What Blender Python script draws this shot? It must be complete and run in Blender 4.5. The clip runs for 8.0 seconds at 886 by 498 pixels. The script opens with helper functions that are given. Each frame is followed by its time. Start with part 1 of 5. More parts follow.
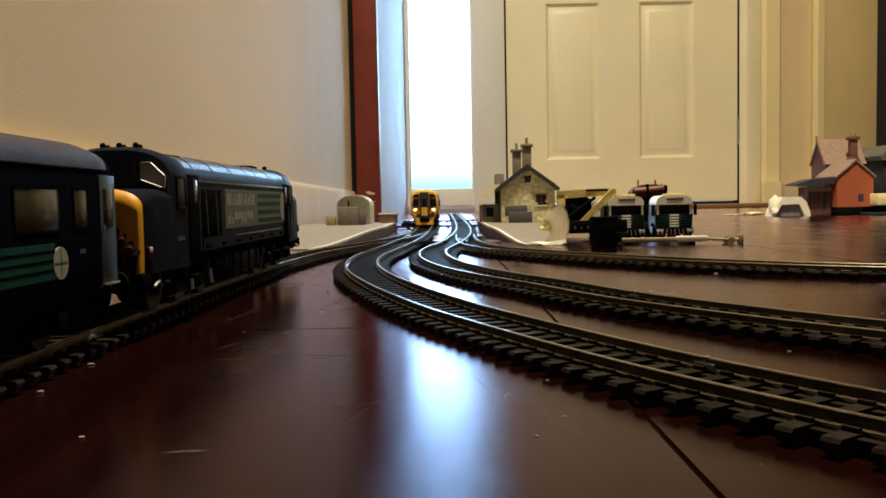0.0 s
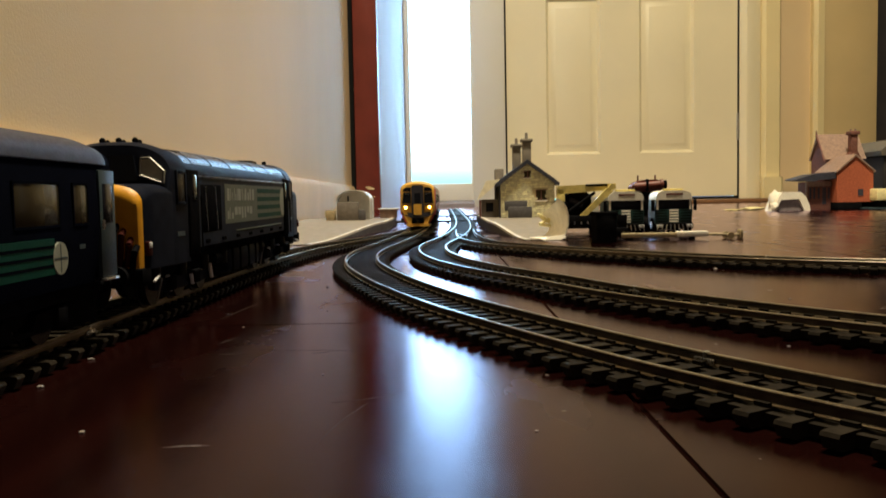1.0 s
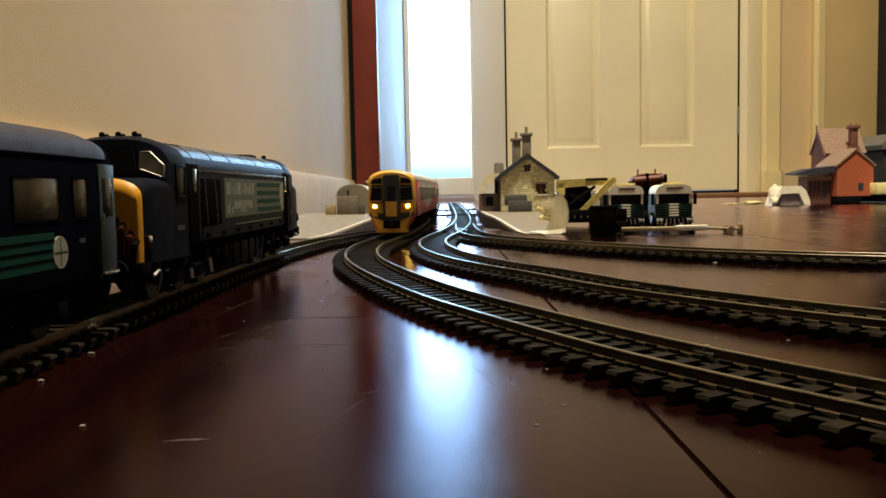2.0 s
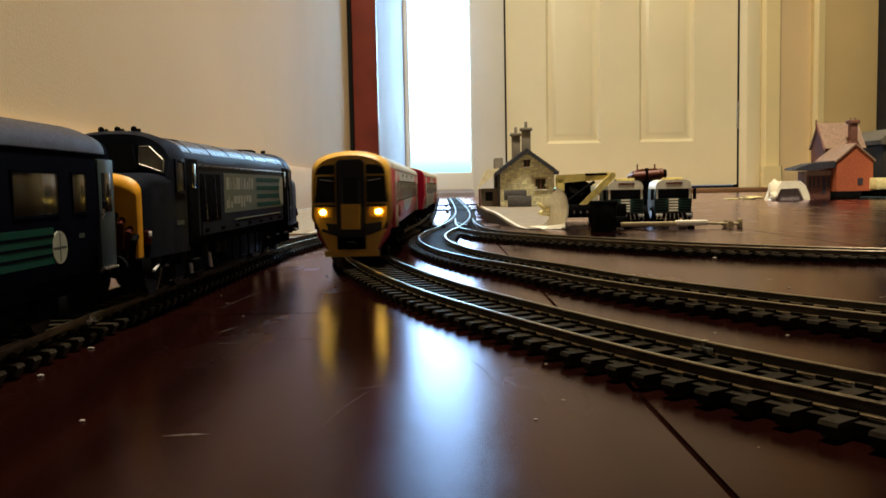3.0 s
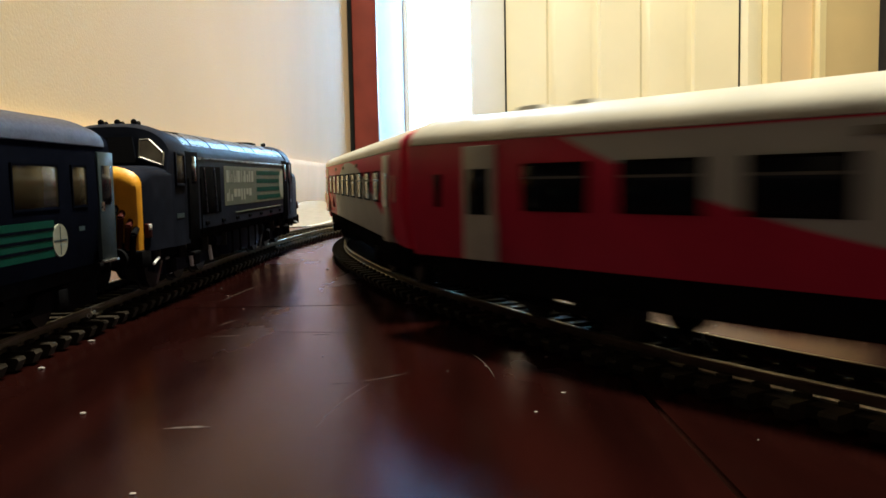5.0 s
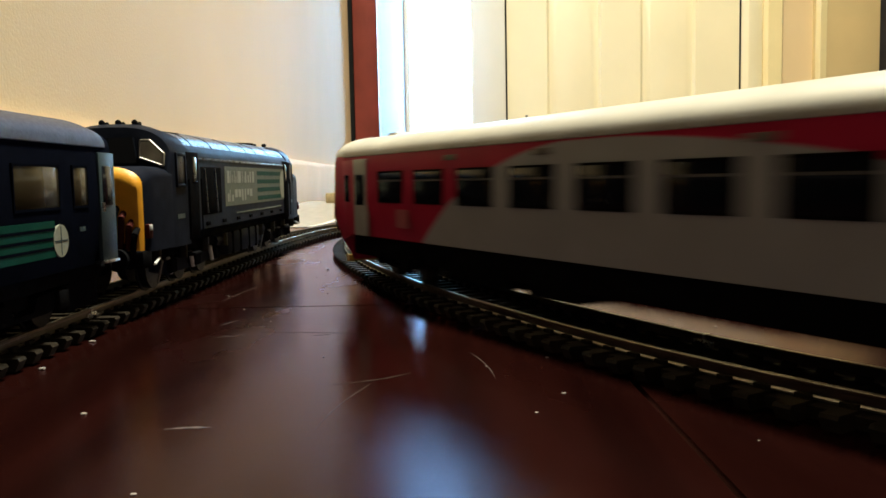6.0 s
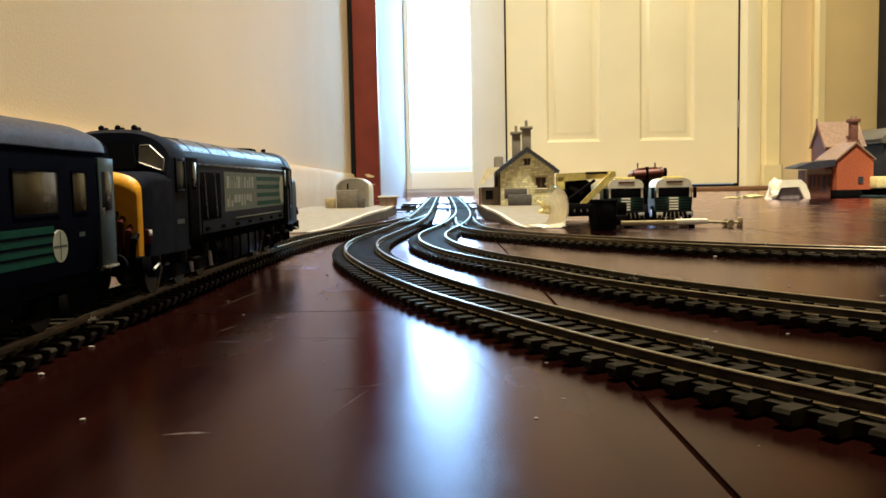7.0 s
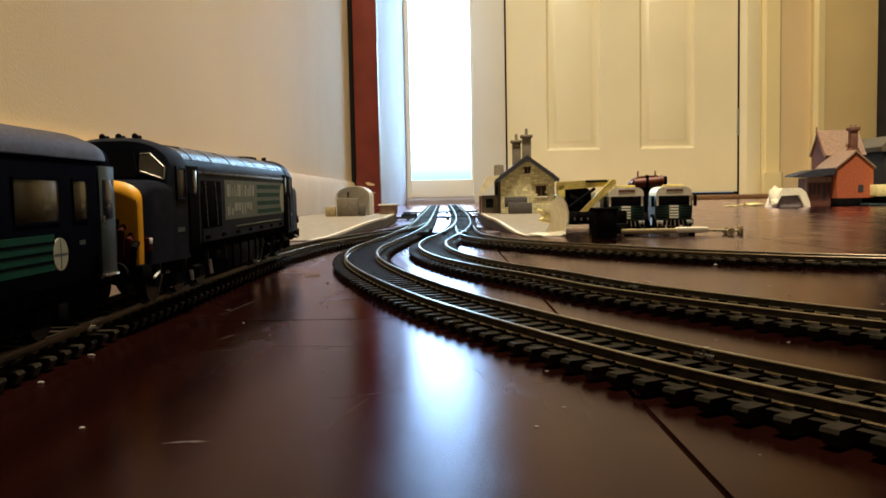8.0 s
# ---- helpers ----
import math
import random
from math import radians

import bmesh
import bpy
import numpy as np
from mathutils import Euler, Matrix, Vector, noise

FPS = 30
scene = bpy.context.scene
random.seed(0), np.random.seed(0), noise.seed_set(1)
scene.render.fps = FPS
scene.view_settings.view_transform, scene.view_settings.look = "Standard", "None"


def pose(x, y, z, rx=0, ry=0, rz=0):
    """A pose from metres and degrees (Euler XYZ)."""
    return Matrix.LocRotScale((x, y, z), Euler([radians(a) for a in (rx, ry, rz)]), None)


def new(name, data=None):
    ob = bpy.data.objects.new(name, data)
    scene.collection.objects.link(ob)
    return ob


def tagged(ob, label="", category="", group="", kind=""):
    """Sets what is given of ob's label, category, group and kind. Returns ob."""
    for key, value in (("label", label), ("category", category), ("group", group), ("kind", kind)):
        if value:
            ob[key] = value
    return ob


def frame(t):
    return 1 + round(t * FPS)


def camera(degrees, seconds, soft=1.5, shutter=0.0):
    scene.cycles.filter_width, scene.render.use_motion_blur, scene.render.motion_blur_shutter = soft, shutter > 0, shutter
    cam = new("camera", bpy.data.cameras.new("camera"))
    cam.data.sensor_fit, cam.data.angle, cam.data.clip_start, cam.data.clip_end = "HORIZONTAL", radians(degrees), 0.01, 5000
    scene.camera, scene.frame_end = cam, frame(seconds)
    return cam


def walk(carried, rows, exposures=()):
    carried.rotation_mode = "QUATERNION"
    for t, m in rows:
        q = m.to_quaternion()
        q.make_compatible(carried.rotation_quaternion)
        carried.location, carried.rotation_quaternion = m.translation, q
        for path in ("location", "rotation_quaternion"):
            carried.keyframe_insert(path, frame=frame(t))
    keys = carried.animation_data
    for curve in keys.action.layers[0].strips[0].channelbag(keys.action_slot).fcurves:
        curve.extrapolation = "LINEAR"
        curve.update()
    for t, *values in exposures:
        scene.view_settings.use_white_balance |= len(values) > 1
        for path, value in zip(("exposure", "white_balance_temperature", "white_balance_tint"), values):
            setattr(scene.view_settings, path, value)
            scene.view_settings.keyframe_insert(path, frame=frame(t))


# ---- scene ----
# ---------------------------------------------------------------- camera
cam = camera(55.78, 8.0, soft=1.6, shutter=0.8)
EYE = (0.0, 0.0, 0.037)
# seconds, sideways turn, tilt (degrees)
TURNS = [
    (0.0, 0.02, -3.26), (0.1, 0.02, -3.33), (0.3, 0.02, -3.39), (0.5, 0.02, -3.43), (0.8, 0.01, -3.53), (1.0, 0.00, -3.58),
    (1.1, 0.00, -4.84), (1.2, 0.00, -4.65), (1.3, 0.00, -5.30), (1.4, 0.00, -5.37), (1.5, 0.00, -4.72), (1.6, 0.00, -3.89), (1.7, 0.00, -3.96),
    (2.8, -0.03, -4.05), (2.9, -0.03, -4.18), (3.0, -0.04, -4.34), (3.5, -0.03, -4.54), (4.0, -0.03, -4.61), (4.5, -0.05, -4.56), (4.7, -0.04, -4.84),
    (5.8, 0.00, -4.76), (6.0, 0.02, -4.79), (6.5, 0.01, -4.48), (7.0, -0.02, -4.43), (7.5, -0.02, -4.41), (7.7, -0.02, -4.30), (7.8, -0.01, -4.16), (7.9, -0.01, -4.03), (8.0, 0.0, -3.87)]
EXPOSURES = [(0.0, -0.02, 6150, 10), (1.5, 0.04, 6200, 10), (3.0, 0.03, 6250, 10), (3.5, 0.12, 6300, 9), (4.0, 0.4, 5850, 8), (4.5, 0.68, 5550, 7), (6.0, 0.9, 5550, 4), (6.5, 0.9, 5600, 4), (7.0, 0.6, 6050, 6), (7.5, 0.34, 6350, 9), (8.0, 0.14, 6500, 10)]
walk(cam, [(t, pose(*EYE, 90 + tilt, 1.1, turn)) for t, turn, tilt in TURNS], EXPOSURES)

# ---------------------------------------------------------------- light
world = bpy.data.worlds.new("hall_world")
scene.world = world
world.use_nodes = True
world.node_tree.nodes["Background"].inputs[0].default_value = (0.75, 0.85, 1.0, 1)
world.node_tree.nodes["Background"].inputs[1].default_value = 0.25


def lamp(name, m, size, watts, colour, size_y=None):
    data = bpy.data.lights.new(name, "AREA")
    data.shape = "RECTANGLE" if size_y else "DISK"
    data.size, data.energy, data.color = size, watts, colour
    if size_y:
        data.size_y = size_y
    ob = new(name, data)
    ob.matrix_world = m
    return ob


# ceiling light of the hall; the side window's daylight comes from the bright view outside
lamp("ceiling_bulb", pose(0.30, 0.58, 2.22), 0.22, 82, (1.0, 0.84, 0.56))

# ---------------------------------------------------------------- mesh helpers (millimetres)
K = 0.001


def box(bm, x0, x1, y0, y1, z0, z1, bev=0.0):
    got = bmesh.ops.create_cube(bm, size=1, matrix=Matrix.Translation(((x0 + x1) / 2, (y0 + y1) / 2, (z0 + z1) / 2)) @ Matrix.Diagonal((abs(x1 - x0), abs(y1 - y0), abs(z1 - z0), 1)))
    if bev:
        edges = list({e for v in got["verts"] for e in v.link_edges})
        bmesh.ops.bevel(bm, geom=edges, offset=bev, segments=2, affect="EDGES", profile=0.5)
    return bm


def rod(bm, a, b, r, r2=None, seg=14):
    a, b = Vector(a), Vector(b)
    m = Matrix.Translation((a + b) / 2) @ (b - a).to_track_quat("Z", "Y").to_matrix().to_4x4()
    bmesh.ops.create_cone(bm, cap_ends=True, segments=seg, radius1=r, radius2=r if r2 is None else r2, depth=(b - a).length, matrix=m)
    return bm


def ball(bm, c, r, scale=(1, 1, 1), seg=12):
    bmesh.ops.create_uvsphere(bm, u_segments=seg, v_segments=seg // 2 + 2, radius=r, matrix=Matrix.Translation(c) @ Matrix.Diagonal((*scale, 1)))
    return bm


def loft(bm, rings, caps=True):
    rows = [[bm.verts.new(p) for p in ring] for ring in rings]
    n = len(rows[0])
    for a, b in zip(rows[:-1], rows[1:]):
        for i in range(n):
            bm.faces.new((a[i], a[(i + 1) % n], b[(i + 1) % n], b[i]))
    if caps:
        bm.faces.new(rows[0][::-1])
        bm.faces.new(rows[-1])
    bmesh.ops.recalc_face_normals(bm, faces=bm.faces)
    return bm


def prism(bm, pts, axis, a, b):
    put = {"x": lambda p, q, d: (d, p, q), "y": lambda p, q, d: (p, d, q), "z": lambda p, q, d: (p, q, d)}[axis]
    part_bm = [[put(p, q, d) for p, q in pts] for d in (a, b)]
    return loft(bm, part_bm)


def fresh():
    return bmesh.new()


def part(name, bm, material, parent=None, label="", at=None, turn=0.0, kind=""):
    mesh = bpy.data.meshes.new(name)
    bm.transform(Matrix.Scale(K, 4))
    bm.to_mesh(mesh)
    bm.free()
    mesh.materials.append(material)
    mesh.polygons.foreach_set("use_smooth", [True] * len(mesh.polygons))
    mesh.set_sharp_from_angle(angle=radians(32))
    ob = new(name, mesh)
    if parent:
        ob.parent = parent
    if at:
        ob.matrix_basis = pose(at[0] * K, at[1] * K, at[2] * K, 0, 0, turn)
    if label or kind:
        tagged(ob, label, kind=kind)
    return ob


def share(name, ob, parent, m):
    twin = new(name, ob.data)
    twin.parent = parent
    twin.matrix_basis = m
    return twin


def thing(name, label, category, at=(0, 0, 0), turn=0.0, group="", kind=""):
    ob = new(name)
    ob.empty_display_size = 0.01
    ob.matrix_basis = pose(at[0] * K, at[1] * K, at[2] * K, 0, 0, turn)
    return tagged(ob, label, category, group, kind)


# ---------------------------------------------------------------- materials
def nodes_of(name):
    m = bpy.data.materials.new(name)
    m.use_nodes = True
    return m, m.node_tree.nodes, m.node_tree.links, m.node_tree.nodes["Principled BSDF"]


def noise_at(nodes, links, scale, detail=4.0, stretch=(1, 1, 1)):
    co = nodes.new("ShaderNodeTexCoord")
    mp = nodes.new("ShaderNodeMapping")
    mp.inputs["Scale"].default_value = stretch
    tx = nodes.new("ShaderNodeTexNoise")
    tx.inputs["Scale"].default_value, tx.inputs["Detail"].default_value = scale, detail
    links.new(co.outputs["Object"], mp.inputs["Vector"])
    links.new(mp.outputs["Vector"], tx.inputs["Vector"])
    return tx.outputs["Fac"]


def mix_colour(nodes, links, fac, a, b, lo=0.3, hi=0.7):
    ramp = nodes.new("ShaderNodeValToRGB")
    ramp.color_ramp.elements[0].position, ramp.color_ramp.elements[1].position = lo, hi
    ramp.color_ramp.elements[0].color, ramp.color_ramp.elements[1].color = (*a, 1), (*b, 1)
    links.new(fac, ramp.inputs["Fac"])
    return ramp.outputs["Color"]


def surface(name, colour, rough=0.5, metal=0.0, vary=0.15, scale=200.0, grain=1200.0, bump=0.1, stretch=(1, 1, 1), coat=0.0, random_tone=0.0, shine=0.5):
    """Paint, plastic, metal, card: colour with stains, fine grain and relief."""
    m, nodes, links, b = nodes_of(name)
    dark, light = [c * (1 - vary) for c in colour], [min(1.0, c * (1 + vary)) for c in colour]
    big = noise_at(nodes, links, scale, 5, stretch)
    col = mix_colour(nodes, links, big, dark, light)
    if random_tone:
        info, hsv = nodes.new("ShaderNodeObjectInfo"), nodes.new("ShaderNodeHueSaturation")
        rng = nodes.new("ShaderNodeMapRange")
        rng.inputs["To Min"].default_value, rng.inputs["To Max"].default_value = 1 - random_tone, 1 + random_tone
        links.new(info.outputs["Random"], rng.inputs["Value"])
        links.new(rng.outputs["Result"], hsv.inputs["Value"])
        links.new(col, hsv.inputs["Color"])
        col = hsv.outputs["Color"]
    links.new(col, b.inputs["Base Color"])
    b.inputs["Metallic"].default_value = metal
    rr = nodes.new("ShaderNodeMapRange")
    rr.inputs["To Min"].default_value, rr.inputs["To Max"].default_value = max(0.02, rough * 0.75), min(1.0, rough * 1.25)
    fine = noise_at(nodes, links, grain, 3, stretch)
    links.new(fine, rr.inputs["Value"])
    links.new(rr.outputs["Result"], b.inputs["Roughness"])
    b.inputs["Coat Weight"].default_value = coat
    b.inputs["Specular IOR Level"].default_value = shine
    if bump:
        bp = nodes.new("ShaderNodeBump")
        bp.inputs["Strength"].default_value, bp.inputs["Distance"].default_value = bump, 0.0006
        links.new(fine, bp.inputs["Height"])
        links.new(bp.outputs["Normal"], b.inputs["Normal"])
    return m


def glow(name, colour, strength):
    m, nodes, links, b = nodes_of(name)
    b.inputs["Base Color"].default_value = (*colour, 1)
    b.inputs["Emission Color"].default_value, b.inputs["Emission Strength"].default_value = (*colour, 1), strength
    return m


def floor_wood():
    m, nodes, links, b = nodes_of("dark_varnished_wood")
    grain = noise_at(nodes, links, 9, 6, (7, 0.6, 1))
    col = mix_colour(nodes, links, grain, (0.0030, 0.0007, 0.0006), (0.0092, 0.0021, 0.0016))
    info, hsv, rng = nodes.new("ShaderNodeObjectInfo"), nodes.new("ShaderNodeHueSaturation"), nodes.new("ShaderNodeMapRange")
    rng.inputs["To Min"].default_value, rng.inputs["To Max"].default_value = 0.8, 1.25
    links.new(info.outputs["Random"], rng.inputs["Value"])
    links.new(rng.outputs["Result"], hsv.inputs["Value"])
    links.new(col, hsv.inputs["Color"])
    links.new(hsv.outputs["Color"], b.inputs["Base Color"])
    b.inputs["Specular IOR Level"].default_value = 0.0
    smear = noise_at(nodes, links, 22, 5, (1.5, 0.6, 1))
    rr = nodes.new("ShaderNodeMapRange")
    rr.inputs["From Min"].default_value, rr.inputs["From Max"].default_value = 0.15, 0.85
    rr.inputs["To Min"].default_value, rr.inputs["To Max"].default_value = 0.13, 0.35
    links.new(smear, rr.inputs["Value"])
    bp = nodes.new("ShaderNodeBump")
    bp.inputs["Strength"].default_value, bp.inputs["Distance"].default_value = 0.05, 0.0004
    links.new(noise_at(nodes, links, 160, 3, (1.6, 0.8, 1)), bp.inputs["Height"])
    links.new(bp.outputs["Normal"], b.inputs["Normal"])
    # red-violet varnish over the stained wood
    gloss, fres, both = nodes.new("ShaderNodeBsdfGlossy"), nodes.new("ShaderNodeFresnel"), nodes.new("ShaderNodeMixShader")
    gloss.distribution = "BECKMANN"
    gloss.inputs["Color"].default_value = (1.0, 0.86, 1.0, 1)
    fres.inputs["IOR"].default_value = 1.175
    links.new(rr.outputs["Result"], gloss.inputs["Roughness"])
    for n in (gloss, fres):
        links.new(bp.outputs["Normal"], n.inputs["Normal"])
    links.new(fres.outputs["Fac"], both.inputs[0])
    links.new(b.outputs["BSDF"], both.inputs[1])
    links.new(gloss.outputs["BSDF"], both.inputs[2])
    links.new(both.outputs["Shader"], nodes["Material Output"].inputs["Surface"])
    return m


def livery(name, red, cream, arch):
    """Red coach side with a cream sweep: a bowl-shaped sweep, or its mirror, an arch."""
    m, nodes, links, b = nodes_of(name)
    co, sep = nodes.new("ShaderNodeTexCoord"), nodes.new("ShaderNodeSeparateXYZ")
    links.new(co.outputs["Object"], sep.inputs["Vector"])

    def calc(op, a, c):
        n = nodes.new("ShaderNodeMath")
        n.operation = op
        for sock, v in zip(n.inputs, (a, c)):
            if isinstance(v, (int, float)):
                sock.default_value = v
            else:
                links.new(v, sock)
        return n.outputs[0]

    x = calc("ADD", sep.outputs["X"], -0.006 if arch else -0.001)
    ahead, behind = calc("MAXIMUM", x, 0.0), calc("MINIMUM", x, 0.0)
    bowl = calc("ADD", calc("MULTIPLY", calc("MULTIPLY", ahead, ahead), 4.4 if arch else 2.1), calc("MULTIPLY", calc("MULTIPLY", behind, behind), 1.35 if arch else 2.1))
    if arch:
        edge = calc("SUBTRACT", calc("SUBTRACT", 0.0418, bowl), sep.outputs["Z"])
    else:
        edge = calc("SUBTRACT", sep.outputs["Z"], calc("ADD", bowl, 0.0198))
    edge = calc("MINIMUM", edge, calc("SUBTRACT", 0.0416, sep.outputs["Z"]))  # red line along the cantrail
    fac = calc("MULTIPLY", calc("ADD", edge, 0.0002), 2500.0)
    fac_node = nodes.new("ShaderNodeClamp")
    links.new(fac, fac_node.inputs[0])
    mixer = nodes.new("ShaderNodeMix")
    mixer.data_type = "RGBA"
    links.new(fac_node.outputs[0], mixer.inputs["Factor"])
    links.new(mix_colour(nodes, links, noise_at(nodes, links, 90), [c * 0.85 for c in red], red), mixer.inputs["A"])
    links.new(mix_colour(nodes, links, noise_at(nodes, links, 90), [c * 0.88 for c in cream], cream), mixer.inputs["B"])
    links.new(mixer.outputs["Result"], b.inputs["Base Color"])
    b.inputs["Roughness"].default_value = 0.38
    b.inputs["Specular IOR Level"].default_value = 0.12
    return m


def sidelight_view():
    """Bright sky over pale blue-green garden, seen through the side window."""
    m, nodes, links, b = nodes_of("outdoor_brightness")
    co, sep, ramp = nodes.new("ShaderNodeTexCoord"), nodes.new("ShaderNodeSeparateXYZ"), nodes.new("ShaderNodeValToRGB")
    em, out = nodes.new("ShaderNodeEmission"), nodes["Material Output"]
    links.new(co.outputs["Object"], sep.inputs["Vector"])
    rng = nodes.new("ShaderNodeMapRange")
    rng.inputs["From Min"].default_value, rng.inputs["From Max"].default_value = 0.09, 0.38
    links.new(sep.outputs["Z"], rng.inputs["Value"])
    links.new(rng.outputs["Result"], ramp.inputs["Fac"])
    el = ramp.color_ramp.elements
    el[0].position, el[0].color = 0.0, (0.36, 0.80, 0.74, 1)
    el[1].position, el[1].color = 1.0, (0.37, 0.69, 1.0, 1)
    e = el.new(0.30)
    e.color = (0.60, 0.94, 0.96, 1)
    e = el.new(0.52)
    e.color = (0.66, 0.88, 1.0, 1)
    links.new(ramp.outputs["Color"], em.inputs["Color"])
    # brightest sky low over the garden, a little dimmer higher up
    power = nodes.new("ShaderNodeFloatCurve")
    curve = power.mapping.curves[0]
    for i, (z, v) in enumerate(((0.0, 0.09), (0.13, 0.10), (0.26, 0.45), (0.42, 0.95), (0.55, 1.0), (0.75, 0.6), (1.0, 0.45))):
        if i < 2:
            curve.points[i].location = (z, v)
        else:
            curve.points.new(z, v)
    power.mapping.update()
    times = nodes.new("ShaderNodeMath")
    times.operation = "MULTIPLY"
    times.inputs[1].default_value = 27.0
    links.new(sep.outputs["Z"], power.inputs["Value"])
    links.new(power.outputs["Value"], times.inputs[0])
    links.new(times.outputs[0], em.inputs["Strength"])
    links.new(em.outputs["Emission"], out.inputs["Surface"])
    return m


WOOD = floor_wood()
WALL = surface("cream_emulsion", (0.69, 0.535, 0.315), 0.75, vary=0.05, scale=3, grain=500, bump=0.25)
# dark brown of the unseen closing walls, chosen to keep bounced light low
BACKTAN = surface("bounce_cutting_brown", (0.11, 0.09, 0.07), 0.8, vary=0.06, scale=3, grain=400)
SKIRT = surface("aged_gloss_cream", (0.60, 0.46, 0.26), 0.65, vary=0.08, scale=8, grain=300, bump=0.1)
WHITE = surface("white_gloss_paint", (0.78, 0.76, 0.68), 0.4, vary=0.04, scale=4, grain=300, bump=0.12)
DOORP = surface("yellowed_white_paint", (0.84, 0.76, 0.53), 0.42, vary=0.04, scale=4, grain=260, bump=0.12)
YELLOWISH = surface("pale_yellow_paint", (0.78, 0.66, 0.36), 0.5, vary=0.05, scale=5, grain=300, bump=0.1)
OCHRE = surface("ochre_paint", (0.62, 0.48, 0.24), 0.6, vary=0.06, scale=5, grain=300, bump=0.1)
LILAC = surface("pale_lilac_paint", (0.56, 0.55, 0.64), 0.6, vary=0.06, scale=6, grain=300, bump=0.1)
SILLGREY = surface("grey_lilac_sill", (0.30, 0.27, 0.29), 0.5, vary=0.15, scale=20)
MAROON = surface("maroon_gloss_paint", (0.165, 0.030, 0.022), 0.4, vary=0.22, scale=12, grain=200, bump=0.2)
# flat black that paints in the shade of gaps round post and door
SHADOWGAP = surface("black_shadow_gap", (0.012, 0.012, 0.012), 0.8, shine=0.0)
GROOVE = surface("brown_groove_wood", (0.055, 0.022, 0.014), 0.9, shine=0.0)
OAK = surface("oak_threshold", (0.20, 0.10, 0.045), 0.45, vary=0.25, scale=30, stretch=(0.2, 3, 1))
CEIL = surface("ceiling_white", (0.75, 0.73, 0.68), 0.9, vary=0.03, scale=3)
RAIL = surface("nickel_silver_rail", (0.21, 0.182, 0.145), 0.31, 1.0, vary=0.25, scale=150)
SLEEPER = surface("black_brown_plastic", (0.0175, 0.0142, 0.0108), 0.55, vary=0.3, scale=300, random_tone=0.3, shine=0.02)
BLACK = surface("matt_black_plastic", (0.007, 0.007, 0.008), 0.6, vary=0.3, shine=0.0)
DARKGLASS = surface("dark_tinted_glazing", (0.007, 0.008, 0.012), 0.12, vary=0.1, bump=0, shine=0.2)
RIMGREY = surface("dull_chrome", (0.30, 0.29, 0.27), 0.35, 1.0, vary=0.15)
BROWNGLASS = surface("brown_tinted_glazing", (0.020, 0.014, 0.009), 0.3, vary=0.2, bump=0, shine=0.05)
DARKSTEEL = surface("dark_steel", (0.025, 0.025, 0.025), 0.5, 1.0, vary=0.2)
CABGLASS = surface("smoky_cab_glazing", (0.040, 0.032, 0.018), 0.15, vary=0.1, bump=0, shine=0.12)
# coach navy, darker than the locomotive's: shade near the camera is in the colour
NAVY = surface("shaded_navy_paint", (0.0040, 0.0048, 0.0092), 0.42, vary=0.15, bump=0.02, shine=0.0)
LOCOBLUE = surface("navy_slate_satin_paint", (0.0115, 0.0135, 0.0225), 0.36, vary=0.2, bump=0.03, shine=0.006)
# opaque pale colour stands for the bright reflection in the corner glass
PALEGLASS = surface("pale_reflection_glazing", (0.42, 0.41, 0.32), 0.12, vary=0.35, scale=120, bump=0)
GREYBENCH = surface("dark_lilac_grey_plastic", (0.085, 0.08, 0.085), 0.7, vary=0.2)
NAVYROOF = surface("dark_slate_satin_paint", (0.026, 0.035, 0.062), 0.28, vary=0.2, bump=0.03, shine=0.5)
COACHROOF = surface("grey_roof_paint", (0.030, 0.027, 0.040), 0.55, vary=0.15, bump=0.03, shine=0.2)
YELLOW = surface("warning_yellow_paint", (0.78, 0.36, 0.012), 0.42, vary=0.1)
YELLOW2 = surface("bright_warning_yellow", (0.72, 0.41, 0.06), 0.42, vary=0.1)
PALEGREEN = surface("pale_sage_print", (0.085, 0.095, 0.070), 0.5, vary=0.1, shine=0.15)
WHITEPRINT = surface("off_white_print", (0.25, 0.26, 0.215), 0.5, vary=0.08, shine=0.15)
TEAL = surface("teal_green_print", (0.006, 0.045, 0.032), 0.45, vary=0.12, shine=0.02)
SLATEEND = surface("slate_blue_paint", (0.030, 0.048, 0.058), 0.45, vary=0.12, shine=0.2)
SILVER = surface("bright_metal", (0.6, 0.6, 0.58), 0.28, 1.0)
ROOFCREAM = surface("pale_grey_roof_paint", (0.44, 0.42, 0.375), 0.42, vary=0.12, scale=60)
RED = (0.55, 0.018, 0.066)
CREAM = (0.48, 0.478, 0.472)
LIV_BOWL = livery("red_cream_bowl_livery", RED, CREAM, False)
LIV_ARCH = livery("red_cream_arch_livery", RED, CREAM, True)
WINBAR = surface("dull_window_bar", (0.10, 0.092, 0.078), 0.4, vary=0.1)
GRILLE = surface("brown_grey_grille", (0.17, 0.15, 0.12), 0.6, vary=0.2)
NOTICE = surface("faded_pink_print", (0.44, 0.10, 0.11), 0.45, vary=0.15)
REDP = surface("train_red_paint", RED, 0.38, vary=0.1)
DOORGREY = surface("train_door_cream", (0.50, 0.48, 0.43), 0.42, vary=0.1)
GANGWAY = surface("indigo_black_rubber", (0.014, 0.013, 0.024), 0.6)
HEADLIGHT = glow("warm_headlight", (1.0, 0.72, 0.10), 34.0)
STONEGREY = surface("platform_grey_card", (0.215, 0.19, 0.155), 0.8, vary=0.12, scale=120)
